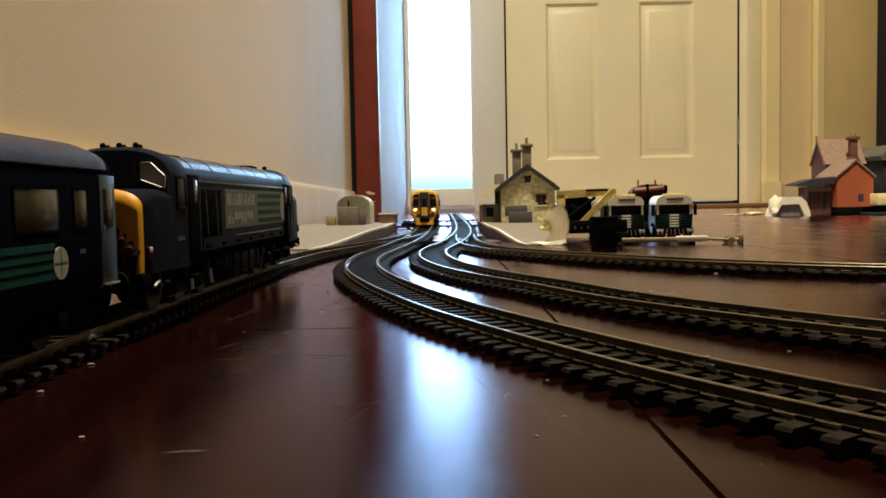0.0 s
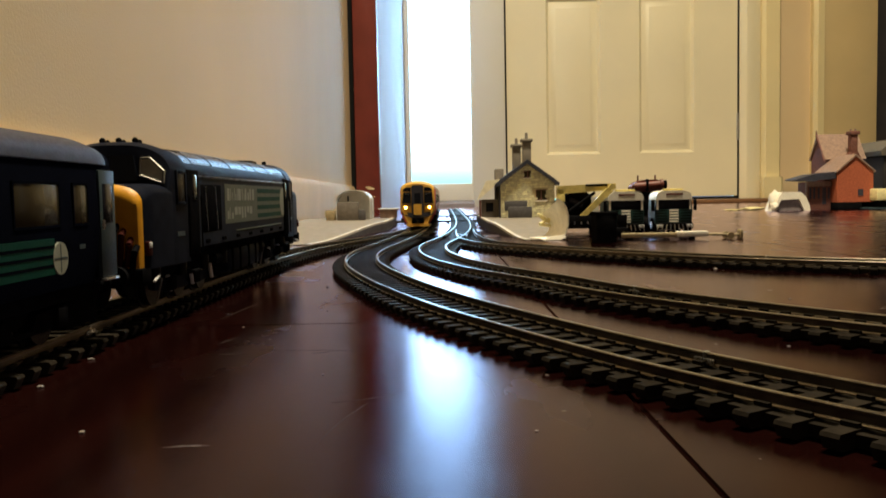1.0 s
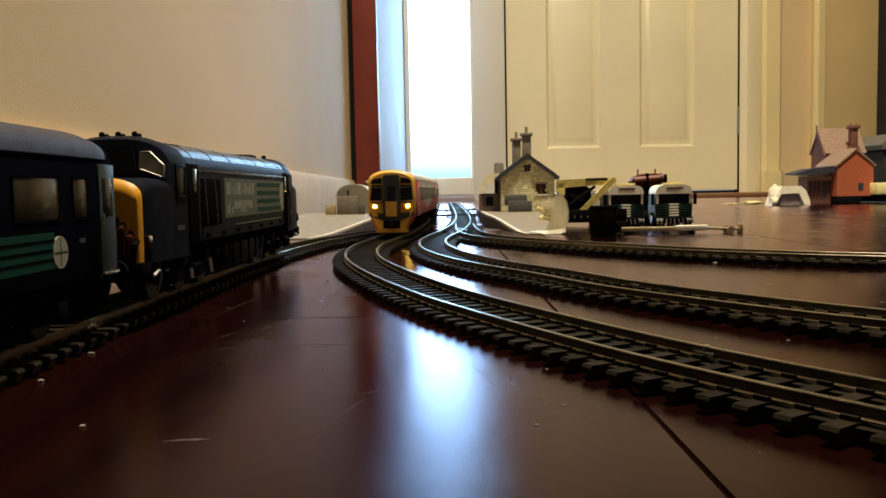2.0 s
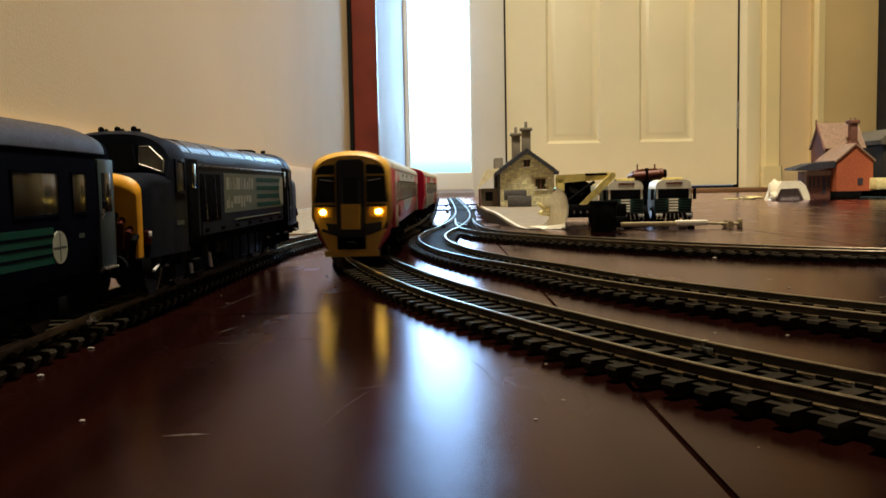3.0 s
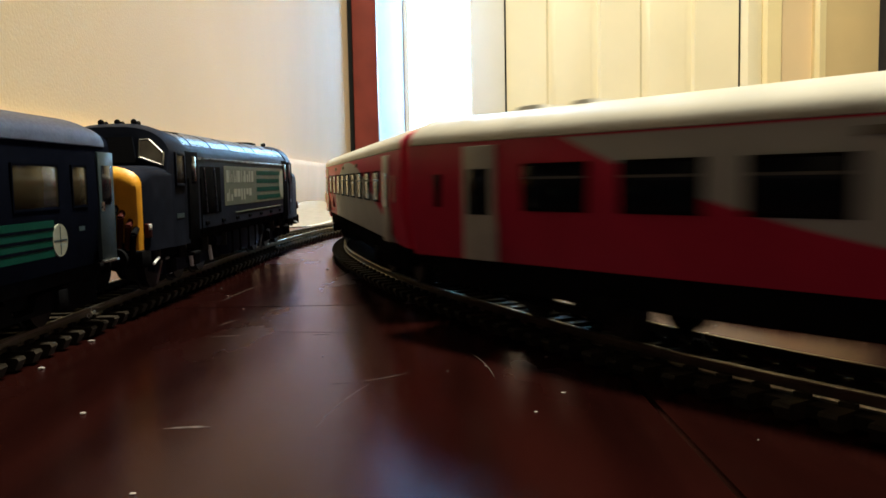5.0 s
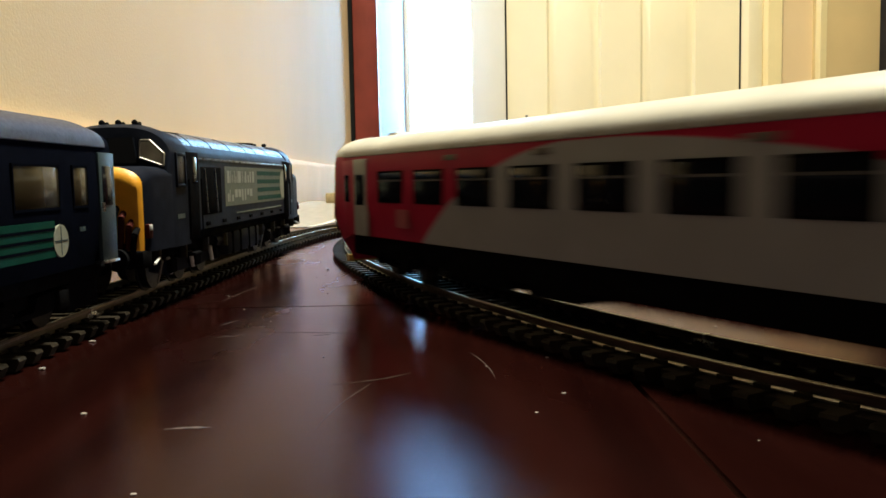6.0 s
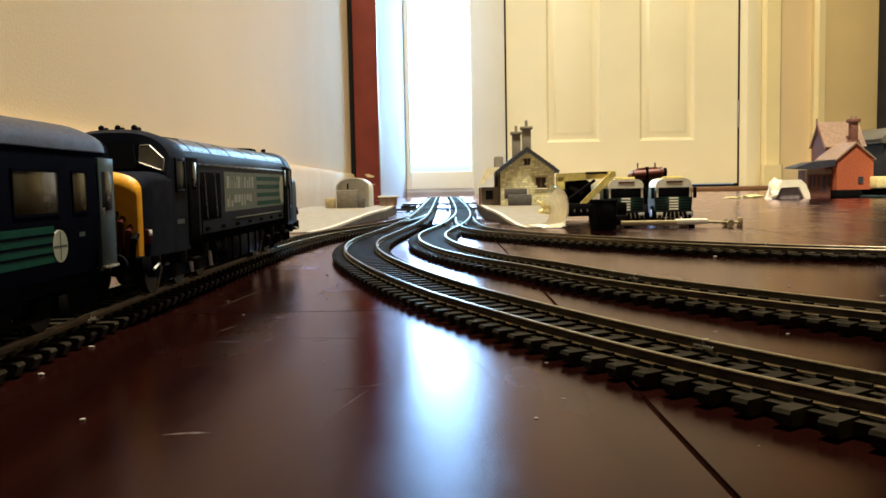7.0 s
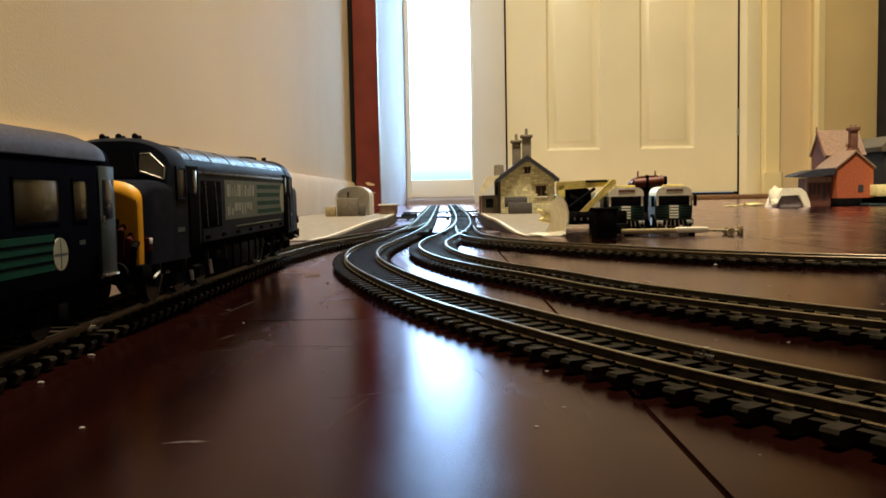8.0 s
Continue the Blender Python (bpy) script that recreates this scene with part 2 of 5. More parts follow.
PLATEDGE = surface("platform_white_edge", (0.58, 0.555, 0.50), 0.6, vary=0.12, scale=120)
PLATSIDE = surface("platform_dark_side", (0.08, 0.078, 0.085), 0.75, vary=0.3, scale=150)
STONE = surface("buff_card_stone", (0.88, 0.78, 0.50), 0.8, vary=0.25, scale=260, random_tone=0.2)
CANOPY = surface("pale_canopy_card", (0.84, 0.77, 0.56), 0.85, vary=0.12)
MORTAR = surface("olive_mortar", (0.56, 0.48, 0.29), 0.9, vary=0.15)
SLATE = surface("blue_black_slate", (0.030, 0.032, 0.050), 0.6, vary=0.3)
CARDGREY = surface("grey_brown_plastic", (0.155, 0.135, 0.115), 0.7, vary=0.2)
BRICKRED = surface("orange_red_card_brick", (0.38, 0.095, 0.04), 0.75, vary=0.2, scale=300)
BRICKDARK = surface("dull_red_card_brick", (0.16, 0.065, 0.048), 0.8, vary=0.25, scale=300)
PINKTILE = surface("dusty_pink_tile", (0.275, 0.182, 0.137), 0.75, vary=0.2, scale=200)
TRUCKGREEN = surface("bottle_green_lorry_paint", (0.012, 0.045, 0.040), 0.35, vary=0.15)
CABWHITE = surface("cream_white_lorry_paint", (0.90, 0.87, 0.76), 0.3, vary=0.1)
CRANEYELLOW = surface("crane_yellow_paint", (0.70, 0.58, 0.19), 0.45, vary=0.18)
HOSERED = surface("dull_dark_red_rubber", (0.055, 0.012, 0.009), 0.8, shine=0.05)
RUST = surface("rust_red_paint", (0.13, 0.030, 0.017), 0.5, vary=0.2)
TAN = surface("tan_plastic", (0.34, 0.27, 0.15), 0.6, vary=0.2)
PAPER = surface("white_paper", (0.84, 0.80, 0.68), 0.8, vary=0.08)
WRAP = surface("yellow_cream_plastic", (0.78, 0.70, 0.36), 0.45, vary=0.15)
LILACCARD = surface("dull_lilac_card", (0.22, 0.19, 0.20), 0.85, vary=0.15)
CLEARGREY = surface("translucent_grey_plastic", (0.60, 0.61, 0.62), 0.35, vary=0.1)
SCUFF = surface("worn_varnish", (0.050, 0.036, 0.032), 0.6, vary=0.5, scale=900, shine=0.2)
DUST = surface("pale_crumbs", (0.22, 0.19, 0.175), 0.9)
# plain dark brown for the right wall and the side room's back
DARKROOM = surface("dark_brown_wall", (0.030, 0.018, 0.012), 0.6, vary=0.25, scale=20)
GREYCLOTH = surface("grey_cushion_fabric", (0.11, 0.098, 0.078), 0.9, vary=0.15)
DARKCLOTH = surface("dark_brown_fabric", (0.013, 0.011, 0.009), 0.9, vary=0.25)
VIEW = sidelight_view()
pane_m, pane_n, pane_l, pane_b = nodes_of("clear_window_glass")
pane_b.inputs["Transmission Weight"].default_value, pane_b.inputs["Roughness"].default_value = 1.0, 0.03
pane_b.inputs["IOR"].default_value = 1.45
GLASS = pane_m

# ---------------------------------------------------------------- the hall
FAR = 2800.0          # the wall with door and side window


def setting(name, bm, material, label):
    return tagged(part(name, bm, material), label, kind="structure")


def hall():
    slab = fresh()
    box(slab, -900, 2600, -1700, 3300, -60, -1.7)
    floor = setting("floor", slab, GROOVE, "dark red-brown varnished wood plank floor")
    setting("wall_left", box(fresh(), -20, 0, -2020, 0, 0, 2400), WALL, "cream painted plaster wall").matrix_basis = pose(-0.249, 2.30, 0, 0, 0, 1.5)
    base = prism(fresh(), [(0, 0), (9, 0), (9, 60), (5, 69), (0, 69)], "y", -2020, -4)
    setting("baseboard", base, SKIRT, "cream glossy skirting board").matrix_basis = pose(-0.2485, 2.30, 0, 0, 0, 1.5)
    setting("trim", box(fresh(), -250, -238, 2296, 2310, 0, 2400), SHADOWGAP, "black strip for the shaded gap beside the maroon post")
    setting("door_post", box(fresh(), -237, -171.5, 2298, 2340, 0, 2400, 2), MAROON, "maroon painted timber door post with chips")
    chips = fresh()
    rnd = random.Random(4)
    for cx, cz, w in ((-196, 62, 16), (-204, 66, 10), (-240, 330, 4), (-239, 270, 3), (-241, 440, 3), (-240, 180, 3), (-188, 40, 6)):
        pts = [(cx + w * (0.5 + 0.4 * rnd.random()) * math.cos(a), cz + 0.3 * w * (0.5 + 0.5 * rnd.random()) * math.sin(a)) for a in [i * math.pi / 4 for i in range(8)]]
        prism(chips, pts, "y", 2296.8, 2298.5)
    setting("paint_chips", chips, SKIRT, "chipped paint on the maroon post")
    reveal = prism(fresh(), [(-171.5, 2340), (-119, FAR), (-160, FAR), (-230, 2340)], "z", 0, 2400)
    setting("wall_return", reveal, LILAC, "pale lilac wall return beside the side window")
    # far wall pieces round the openings
    far = fresh()
    for x0, x1, z0, z1 in ((-900, -119, 0, 2400), (-119, 2600, 2060, 2400), (1052, 1440, 0, 2060), (2300, 2600, 0, 2060)):
        box(far, x0, x1, FAR, FAR + 120, z0, z1)
    setting("wall_far", far, WALL, "cream painted wall round the front door")
    setting("wall_right", box(fresh(), 2500, 2600, -1700, FAR, 0, 2400), DARKROOM, "plain dark brown wall out of view")
    # added walls out of view, dark so little light returns towards the lens
    setting("wall_back", box(fresh(), -900, 2600, -1700, -1600, 0, 2400), BACKTAN, "unseen closing wall, dark brown to cut bounced light")
    setting("wall_side", box(fresh(), -920, -900, -1700, 3300, 0, 2400), BACKTAN, "unseen closing wall, dark brown to cut bounced light")
    setting("ceiling", box(fresh(), -900, 2600, -1700, 3300, 2400, 2440), CEIL, "white ceiling")
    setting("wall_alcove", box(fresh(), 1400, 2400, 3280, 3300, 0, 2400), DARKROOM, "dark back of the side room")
    # door frame and architraves
    setting("trim_mullion", box(fresh(), 104, 211, FAR - 14, FAR + 60, 0, 2060, 3), WHITE, "white painted door frame post")
    setting("trim_latch_gap", box(fresh(), 211, 217, FAR - 6, FAR + 40, 0, 2060), SHADOWGAP, "black strip for the shaded gap at the door's edge")
    setting("trim_jamb", prism(fresh(), [(986, FAR + 60), (986, FAR - 10), (1004, FAR - 26), (1030, FAR - 26), (1052, FAR - 14), (1052, FAR + 60)], "z", 0, 2060), DOORP, "cream-white moulded door frame")
    setting("trim_hinge_gap", box(fresh(), 982, 986, FAR - 4, FAR + 40, 0, 2060), SHADOWGAP, "black strip for the shaded gap along the hinge side")
    setting("trim_architrave", prism(fresh(), [(1053, FAR), (1053, FAR - 20), (1066, FAR - 30), (1110, FAR - 30), (1118, FAR - 16), (1118, FAR)], "z", 0, 2100), YELLOWISH, "pale yellow architrave")
    setting("trim_corner", prism(fresh(), [(1222, FAR), (1222, FAR - 22), (1234, FAR - 34), (1256, FAR - 30), (1262, FAR)], "z", 0, 2400), YELLOWISH, "pale vertical moulding")
    setting("trim_doorway", box(fresh(), 1262, 1440, FAR - 8, FAR, 0, 2100, 2), OCHRE, "ochre painted doorway lining")
    for x0, x1, nm in ((1119, 1221, "a"), (1263, 1440, "b")):
        setting("baseboard_far_" + nm, box(fresh(), x0, x1, FAR - 22, FAR - 9, 0, 70, 4), SKIRT, "cream skirting board")
    setting("trim_plinth", prism(fresh(), [(1046, FAR - 31), (1046, FAR - 46), (1052, FAR - 52), (1108, FAR - 52), (1116, FAR - 44), (1116, FAR - 31)], "z", 0, 80), YELLOWISH, "pale yellow plinth block under the architrave")
    setting("threshold", box(fresh(), 205, 1060, 2560, FAR + 40, 0, 12, 3), OAK, "brown timber threshold under the door")
    setting("weather_strip", box(fresh(), 217, 979, FAR - 12, FAR + 30, 12.5, 19, 1), SHADOWGAP, "dark strip under the door")
    return floor


def front_door():
    d = thing("door_1", "closed cream-white panelled front door", "door", kind="structure")
    leaf = fresh()
    stiles = [(217.5, 349), (528, 657), (838, 981.5)]
    for x0, x1 in stiles:
        box(leaf, x0, x1, FAR, FAR + 40, 22, 2050)
    for z0, z1 in ((22, 168), (680, 800), (1500, 1600), (1950, 2050)):
        for x0, x1 in ((349, 528), (657, 838)):
            box(leaf, x0, x1, FAR + 0.2, FAR + 40, z0, z1)
    part("door_leaf", leaf, DOORP, d)
    for x0, x1 in ((349, 528), (657, 838)):
        for z0, z1 in ((168, 680), (800, 1500), (1600, 1950)):
            pan = fresh()
            rings = []
            for inset, dep in ((0, 0.4), (9, 10), (12, 10), (31, 1.2), (33, 0.8)):
                rings.append([(x0 + inset, FAR + dep, z0 + inset), (x1 - inset, FAR + dep, z0 + inset), (x1 - inset, FAR + dep, z1 - inset), (x0 + inset, FAR + dep, z1 - inset)])
            loft(pan, rings, False)
            pan.faces.new([v for v in pan.verts][-4:])
            bmesh.ops.recalc_face_normals(pan, faces=pan.faces)
            part("panel", pan, DOORP, d)
    part("letter_plate", box(fresh(), 470, 606, FAR - 6, FAR, 716, 766, 3), SILVER, d, "metal letter plate")
    for z in (250, 1020):
        part("hinge", rod(fresh(), (982, FAR - 6, z - 45), (982, FAR - 6, z + 45), 5), SILVER, d)


def side_window():
    w = thing("window_1", "tall narrow bright side window in a white frame", "window", kind="structure")
    fr = fresh()
    box(fr, -119, -104, FAR - 12, FAR + 60, 0, 2060, 3)
    box(fr, 98, 104, FAR - 10, FAR + 60, 0, 2060)
    box(fr, -104, 98, FAR - 10, FAR + 60, 22, 79, 3)
    box(fr, -104, 98, FAR - 10, FAR + 60, 1990, 2060, 3)
    part("window_frame", fr, WHITE, w)
    part("window_sill", prism(fresh(), [(FAR - 40, 0), (FAR - 40, 12), (FAR - 14, 22), (FAR + 60, 22), (FAR + 60, 0)], "x", -119, 104), SILLGREY, w, "grey sill strip at floor level")
    pane = part("pane", box(fresh(), -104, 98, FAR + 20, FAR + 26, 79, 1990), GLASS, w, "clear glass pane")
    pane.visible_shadow = False
    tagged(part("backdrop", box(fresh(), -700, 700, 3290, 3296, 0, 2390), VIEW), "bright overcast daylight and pale garden outside", kind="structure")


FLOOR = hall()
front_door()
side_window()

# ---------------------------------------------------------------- tracks
RAIL_TOP = 5.5
GAUGE = 16.5


def smooth(points, step=4.0):
    """Evenly spaced points along a smooth curve through a few plan points."""
    p = [Vector(q) for q in points]
    p = [p[0] * 2 - p[1]] + p + [p[-1] * 2 - p[-2]]
    dense = []
    for a, b, c, d in zip(p[:-3], p[1:-2], p[2:-1], p[3:]):
        for i in range(24):
            t = i / 24
            dense.append(0.5 * (2 * b + (c - a) * t + (2 * a - 5 * b + 4 * c - d) * t * t + (3 * b - a - 3 * c + d) * t ** 3))
    dense.append(p[-2])
    run = [0.0]
    for a, b in zip(dense[:-1], dense[1:]):
        run.append(run[-1] + (b - a).length)
    n = max(2, int(run[-1] / step))
    out, j = [], 0
    for i in range(n + 1):
        s = run[-1] * i / n
        while j < len(run) - 2 and run[j + 1] < s:
            j += 1
        k = (s - run[j]) / max(1e-9, run[j + 1] - run[j])
        out.append(dense[j].lerp(dense[j + 1], k))
    return out


def heading(line, i):
    a, b = line[max(0, i - 1)], line[min(len(line) - 1, i + 1)]
    return (b - a).normalized()


def sweep(bm, line, offset, profile):
    rings = []
    for i, q in enumerate(line):
        h = heading(line, i)
        nrm = Vector((-h.y, h.x))
        rings.append([(q.x + nrm.x * (offset + u), q.y + nrm.y * (offset + u), z) for u, z in profile])
    return loft(bm, rings)


RAIL_SHAPE = [(-0.8, 3.0), (0.8, 3.0), (0.75, 3.3), (0.35, 3.6), (0.35, 4.7), (0.55, 4.9), (0.55, 5.35), (0.4, 5.5), (-0.4, 5.5), (-0.55, 5.35), (-0.55, 4.9), (-0.35, 4.7), (-0.35, 3.6), (-0.75, 3.3)]
# plan points in millimetres, from the far end
LINE_MAIN = [(-24, 2250), (-24, 1500), (-24, 1126), (-25, 876), (-29, 735), (-35, 635), (-41, 565), (-45.5, 510), (-44.8, 455), (-37.5, 396), (-21.5, 328), (-1, 262), (17, 217), (37, 173), (52, 145), (68, 120), (90, 90), (115, 60), (145, 30), (190, -8), (250, -50), (330, -96), (450, -150), (620, -205), (820, -250), (1050, -285)]
LINE_LEFT = [(-26, 900), (-33, 800), (-46, 715), (-65, 645), (-78, 592), (-88, 545), (-95, 480), (-99, 400), (-100.5, 300), (-100, 200), (-99, 50), (-98, -150), (-98, -420)]
LINE_SECOND = [(27, 2250), (27, 1500), (25, 1100), (20, 880), (13, 745), (5, 655), (-3, 590), (-7, 540), (-5, 480), (5, 418), (22, 363), (40, 322), (57, 277), (78, 239), (103, 202), (135, 165), (180, 128), (260, 82), (380, 35), (600, -20)]
LINE_SIDING = [(20, 800), (19, 700), (22, 625), (32, 573), (48, 536), (72, 495), (98, 458), (121, 427), (143, 404), (175, 376), (225, 346), (320, 305), (470, 262), (700, 215)]


def sleeper_mesh():
    bm = fresh()
    pts = [(-14.0, 0.4), (14.0, 0.4), (15, 2.4), (14.6, 3.0), (-14.6, 3.0), (-15, 2.4)]
    prism(bm, pts, "x", -1.5, 1.5)
    for y in (-GAUGE / 2, GAUGE / 2):
        for s in (-1, 1):
            box(bm, -1.3, 1.3, y + s * 1.25 - 0.5, y + s * 1.25 + 0.5, 2.9, 3.75)
    bm.transform(Matrix.Scale(K, 4))
    mesh = bpy.data.meshes.new("sleeper")
    bm.to_mesh(mesh)
    bm.free()
    mesh.materials.append(SLEEPER)
    return mesh


SLEEPER_MESH = sleeper_mesh()


def track(line_points, label, joints, near_limit):
    t = thing("railway_track", label, "railway track", group="model railway tracks")
    line = smooth(line_points)
    for side in (-1, 1):
        part("rail", sweep(fresh(), line, side * GAUGE / 2, RAIL_SHAPE), RAIL, t, "nickel silver rail")
    web = fresh()
    for side in (-1, 1):
        sweep(web, line, side * (GAUGE / 2), [(-2.7, 0.6), (2.7, 0.6), (2.7, 2.5), (-2.7, 2.5)])
    part("sleeper_web", web, SLEEPER, t)
    ties = smooth(line_points, 7.1)
    rest = fresh()
    for i, q in enumerate(ties):
        h = heading(ties, i)
        m = Matrix.Translation((q.x * K, q.y * K, 0)) @ Matrix.Rotation(math.atan2(h.y, h.x), 4, "Z")
        if near_limit[0] < q.y < near_limit[1]:
            ob = new("sleeper", SLEEPER_MESH)
            ob.parent, ob.matrix_basis = t, m
        else:
            c, s = h.x, h.y
            ring = [[(q.x + c * a - s * b, q.y + s * a + c * b, z) for a, b in ((-1.5, -15), (1.5, -15), (1.5, 15), (-1.5, 15))] for z in (0.3, 3.0)]
            rows = [[rest.verts.new(p) for p in r] for r in ring]
            rest.faces.new(rows[1])
            for k in range(4):
                rest.faces.new((rows[0][k], rows[0][(k + 1) % 4], rows[1][(k + 1) % 4], rows[1][k]))
    if len(rest.verts):
        part("far_sleeper_bed", rest, SLEEPER, t, kind="stuff")
    else:
        rest.free()
    for jx, jy, side in joints:
        i = min(range(len(line)), key=lambda k: (line[k] - Vector((jx, jy))).length)
        h = heading(line, i)
        bm = fresh()
        box(bm, -2.6, 2.6, -0.9, -0.5, 3.2, 4.4, 0.1)
        box(bm, -2.6, 2.6, 0.5, 0.9, 3.2, 4.4, 0.1)
        box(bm, -0.4, 0.4, -0.7, 0.7, 3.3, 5.6)
        ob = part("rail_joiner", bm, SILVER, t, "bright metal rail joiner")
        n = Vector((-h.y, h.x))
        ob.matrix_basis = Matrix.Translation(((line[i].x + n.x * side * GAUGE / 2) * K, (line[i].y + n.y * side * GAUGE / 2) * K, 0)) @ Matrix.Rotation(math.atan2(h.y, h.x), 4, "Z")
    return line


MAIN = track(LINE_MAIN, "curved model railway track on the wooden floor", [(45, 159, 1), (-44, 430, 1)], (40, 1000))
track(LINE_LEFT, "model railway track carrying the blue locomotive", [(-100, 215, 1), (-80, 585, 1)], (60, 900))
track(LINE_SECOND, "second curved model railway track on the floor", [(57, 278, 1)], (20, 1000))
track(LINE_SIDING, "siding track curving away across the floor", [(150, 398, 1)], (200, 800))


def point_motor(x, y, turn, label="black point motor box beside the track"):
    m = thing("point_motor", label, "point motor", (x, y, 0), turn, "point motors")
    part("housing", box(fresh(), -12, 12, -5, 5, 0, 5, 1), BLACK, m)
    part("lever", box(fresh(), -1.5, 1.5, -3, 3, 5, 7.5, 0.4), BLACK, m)


point_motor(-10, 676, 0)
point_motor(-53, 1290, 0)


def turnout_plate(name, x, y, sx, sy, turn, label):
    p = thing(name, label, "turnout", (x, y, 0), turn, "turnouts")
    part("tie_plate", box(fresh(), -sx, sx, -sy, sy, 0.3, 2.6, 0.4), SLEEPER, p)
    for yy in (-sy * 0.5, sy * 0.3):
        part("frog_rail", box(fresh(), -0.5, 0.5, yy - 14, yy + 14, 2.6, 5.4), RAIL, p)


turnout_plate("turnout", 15, 690, 13, 28, 8, "turnout plate where two tracks join")
turnout_plate("turnout", -34, 800, 14, 32, 6, "turnout plate where two tracks join")


def crossing_tracks():
    """Tracks that cross the far end of the layout beneath the window."""
    for k, y in enumerate((1150, 1440)):
        t = thing("railway_track", "short straight track lying across the far end", "railway track", (0, 0, 0), 0, "model railway tracks")
        line = [Vector((x, y + 8 * k)) for x in range(-70, 91, 10)]
        for side in (-1, 1):
            part("rail", sweep(fresh(), line, side * GAUGE / 2, [(u, z - 1.2) for u, z in RAIL_SHAPE]), DARKSTEEL, t, "dull dark rail")
        for x in range(-66, 90, 18):
            part("sleeper", box(fresh(), x - 2, x + 2, y + 8 * k - 15, y + 8 * k + 15, 0.1, 1.6), SLEEPER, t)


crossing_tracks()


# ---------------------------------------------------------------- rolling stock
def shell_ring(x, w, z0, zs, zr, n=14, tuck=2.0):
    """Closed outline of a coach body at x: tumblehome sides, curved roof."""
    pts = [(x, -(w - tuck), z0), (x, -w, z0 + (zs - z0) * 0.45), (x, -(w - 0.4), zs)]
    for i in range(1, n):
        a = math.pi * i / n
        pts.append((x, -(w - 0.4) * math.cos(a), zs + (zr - zs) * math.sin(a) ** 0.8))
    pts += [(x, w - 0.4, zs), (x, w, z0 + (zs - z0) * 0.45), (x, w - tuck, z0)]
    return pts


def roof_ring(x, w, zs, zr, n=22, d=0.0):
    pts = [(x, (w + d) * -math.cos(math.pi * i / n), zs - 0.2 + (zr + d - zs) * math.sin(math.pi * i / n) ** 0.8) for i in range(n + 1)]
    return pts + [(x, w - 2, zs - 1.5), (x, -(w - 2), zs - 1.5)]


def bogie(parent, x, name="bogie", axles=(-16, 16), wheel=6.0, frame_half=22, paint=None):
    b = part(name, fresh(), BLACK, parent, at=(x, 0, 0))
    bm = fresh()
    for s in (-1, 1):
        pts = [(-frame_half, 5), (-frame_half, 8), (-6, 7), (-4, 4), (4, 4), (6, 7), (frame_half, 8), (frame_half, 5), (frame_half - 5, 4), (10, 3), (-10, 3), (-frame_half + 5, 4)]
        prism(bm, [(p, q + 1) for p, q in pts], "y", s * 11.5, s * 13.5)
        for a in axles:
            box(bm, a - 2.5, a + 2.5, s * 13.5 - 0.5 * s, s * 14.8, 4, 8.5, 0.5)
    box(bm, -5, 5, -12, 12, 6, 10)
    part("bogie_frame", bm, paint or BLACK, b)
    for a in axles:
        w = fresh()
        for s in (-1, 1):
            rod(w, (a, s * 7.0, wheel), (a, s * 9.4, wheel), wheel, seg=20)
            rod(w, (a, s * 6.4, wheel), (a, s * 7.0, wheel), wheel + 0.8, seg=20)
        rod(w, (a, -7, wheel), (a, 7, wheel), 1.0)
        part("wheelset", w, DARKSTEEL, b, "dark metal wheels on an axle")
    return b


HALF = 152.5


def window(parent, x, sx, z0, z1, side, y, name="window", mat=None, rim=None):
    w = part(name, box(fresh(), x - sx / 2, x + sx / 2, side * (y - 1.0), side * (y + 0.12), z0, z1, 0.05), mat or DARKGLASS, parent)
    f = fresh()
    for a, b, c, d in ((x - sx / 2 - 0.5, x + sx / 2 + 0.5, z0 - 0.5, z0), (x - sx / 2 - 0.5, x + sx / 2 + 0.5, z1, z1 + 0.5), (x - sx / 2 - 0.5, x - sx / 2, z0, z1), (x + sx / 2, x + sx / 2 + 0.5, z0, z1)):
        box(f, a, b, side * (y - 0.8), side * (y + 0.22), c, d)
    part("window_frame", f, rim or BLACK, w)
    return w


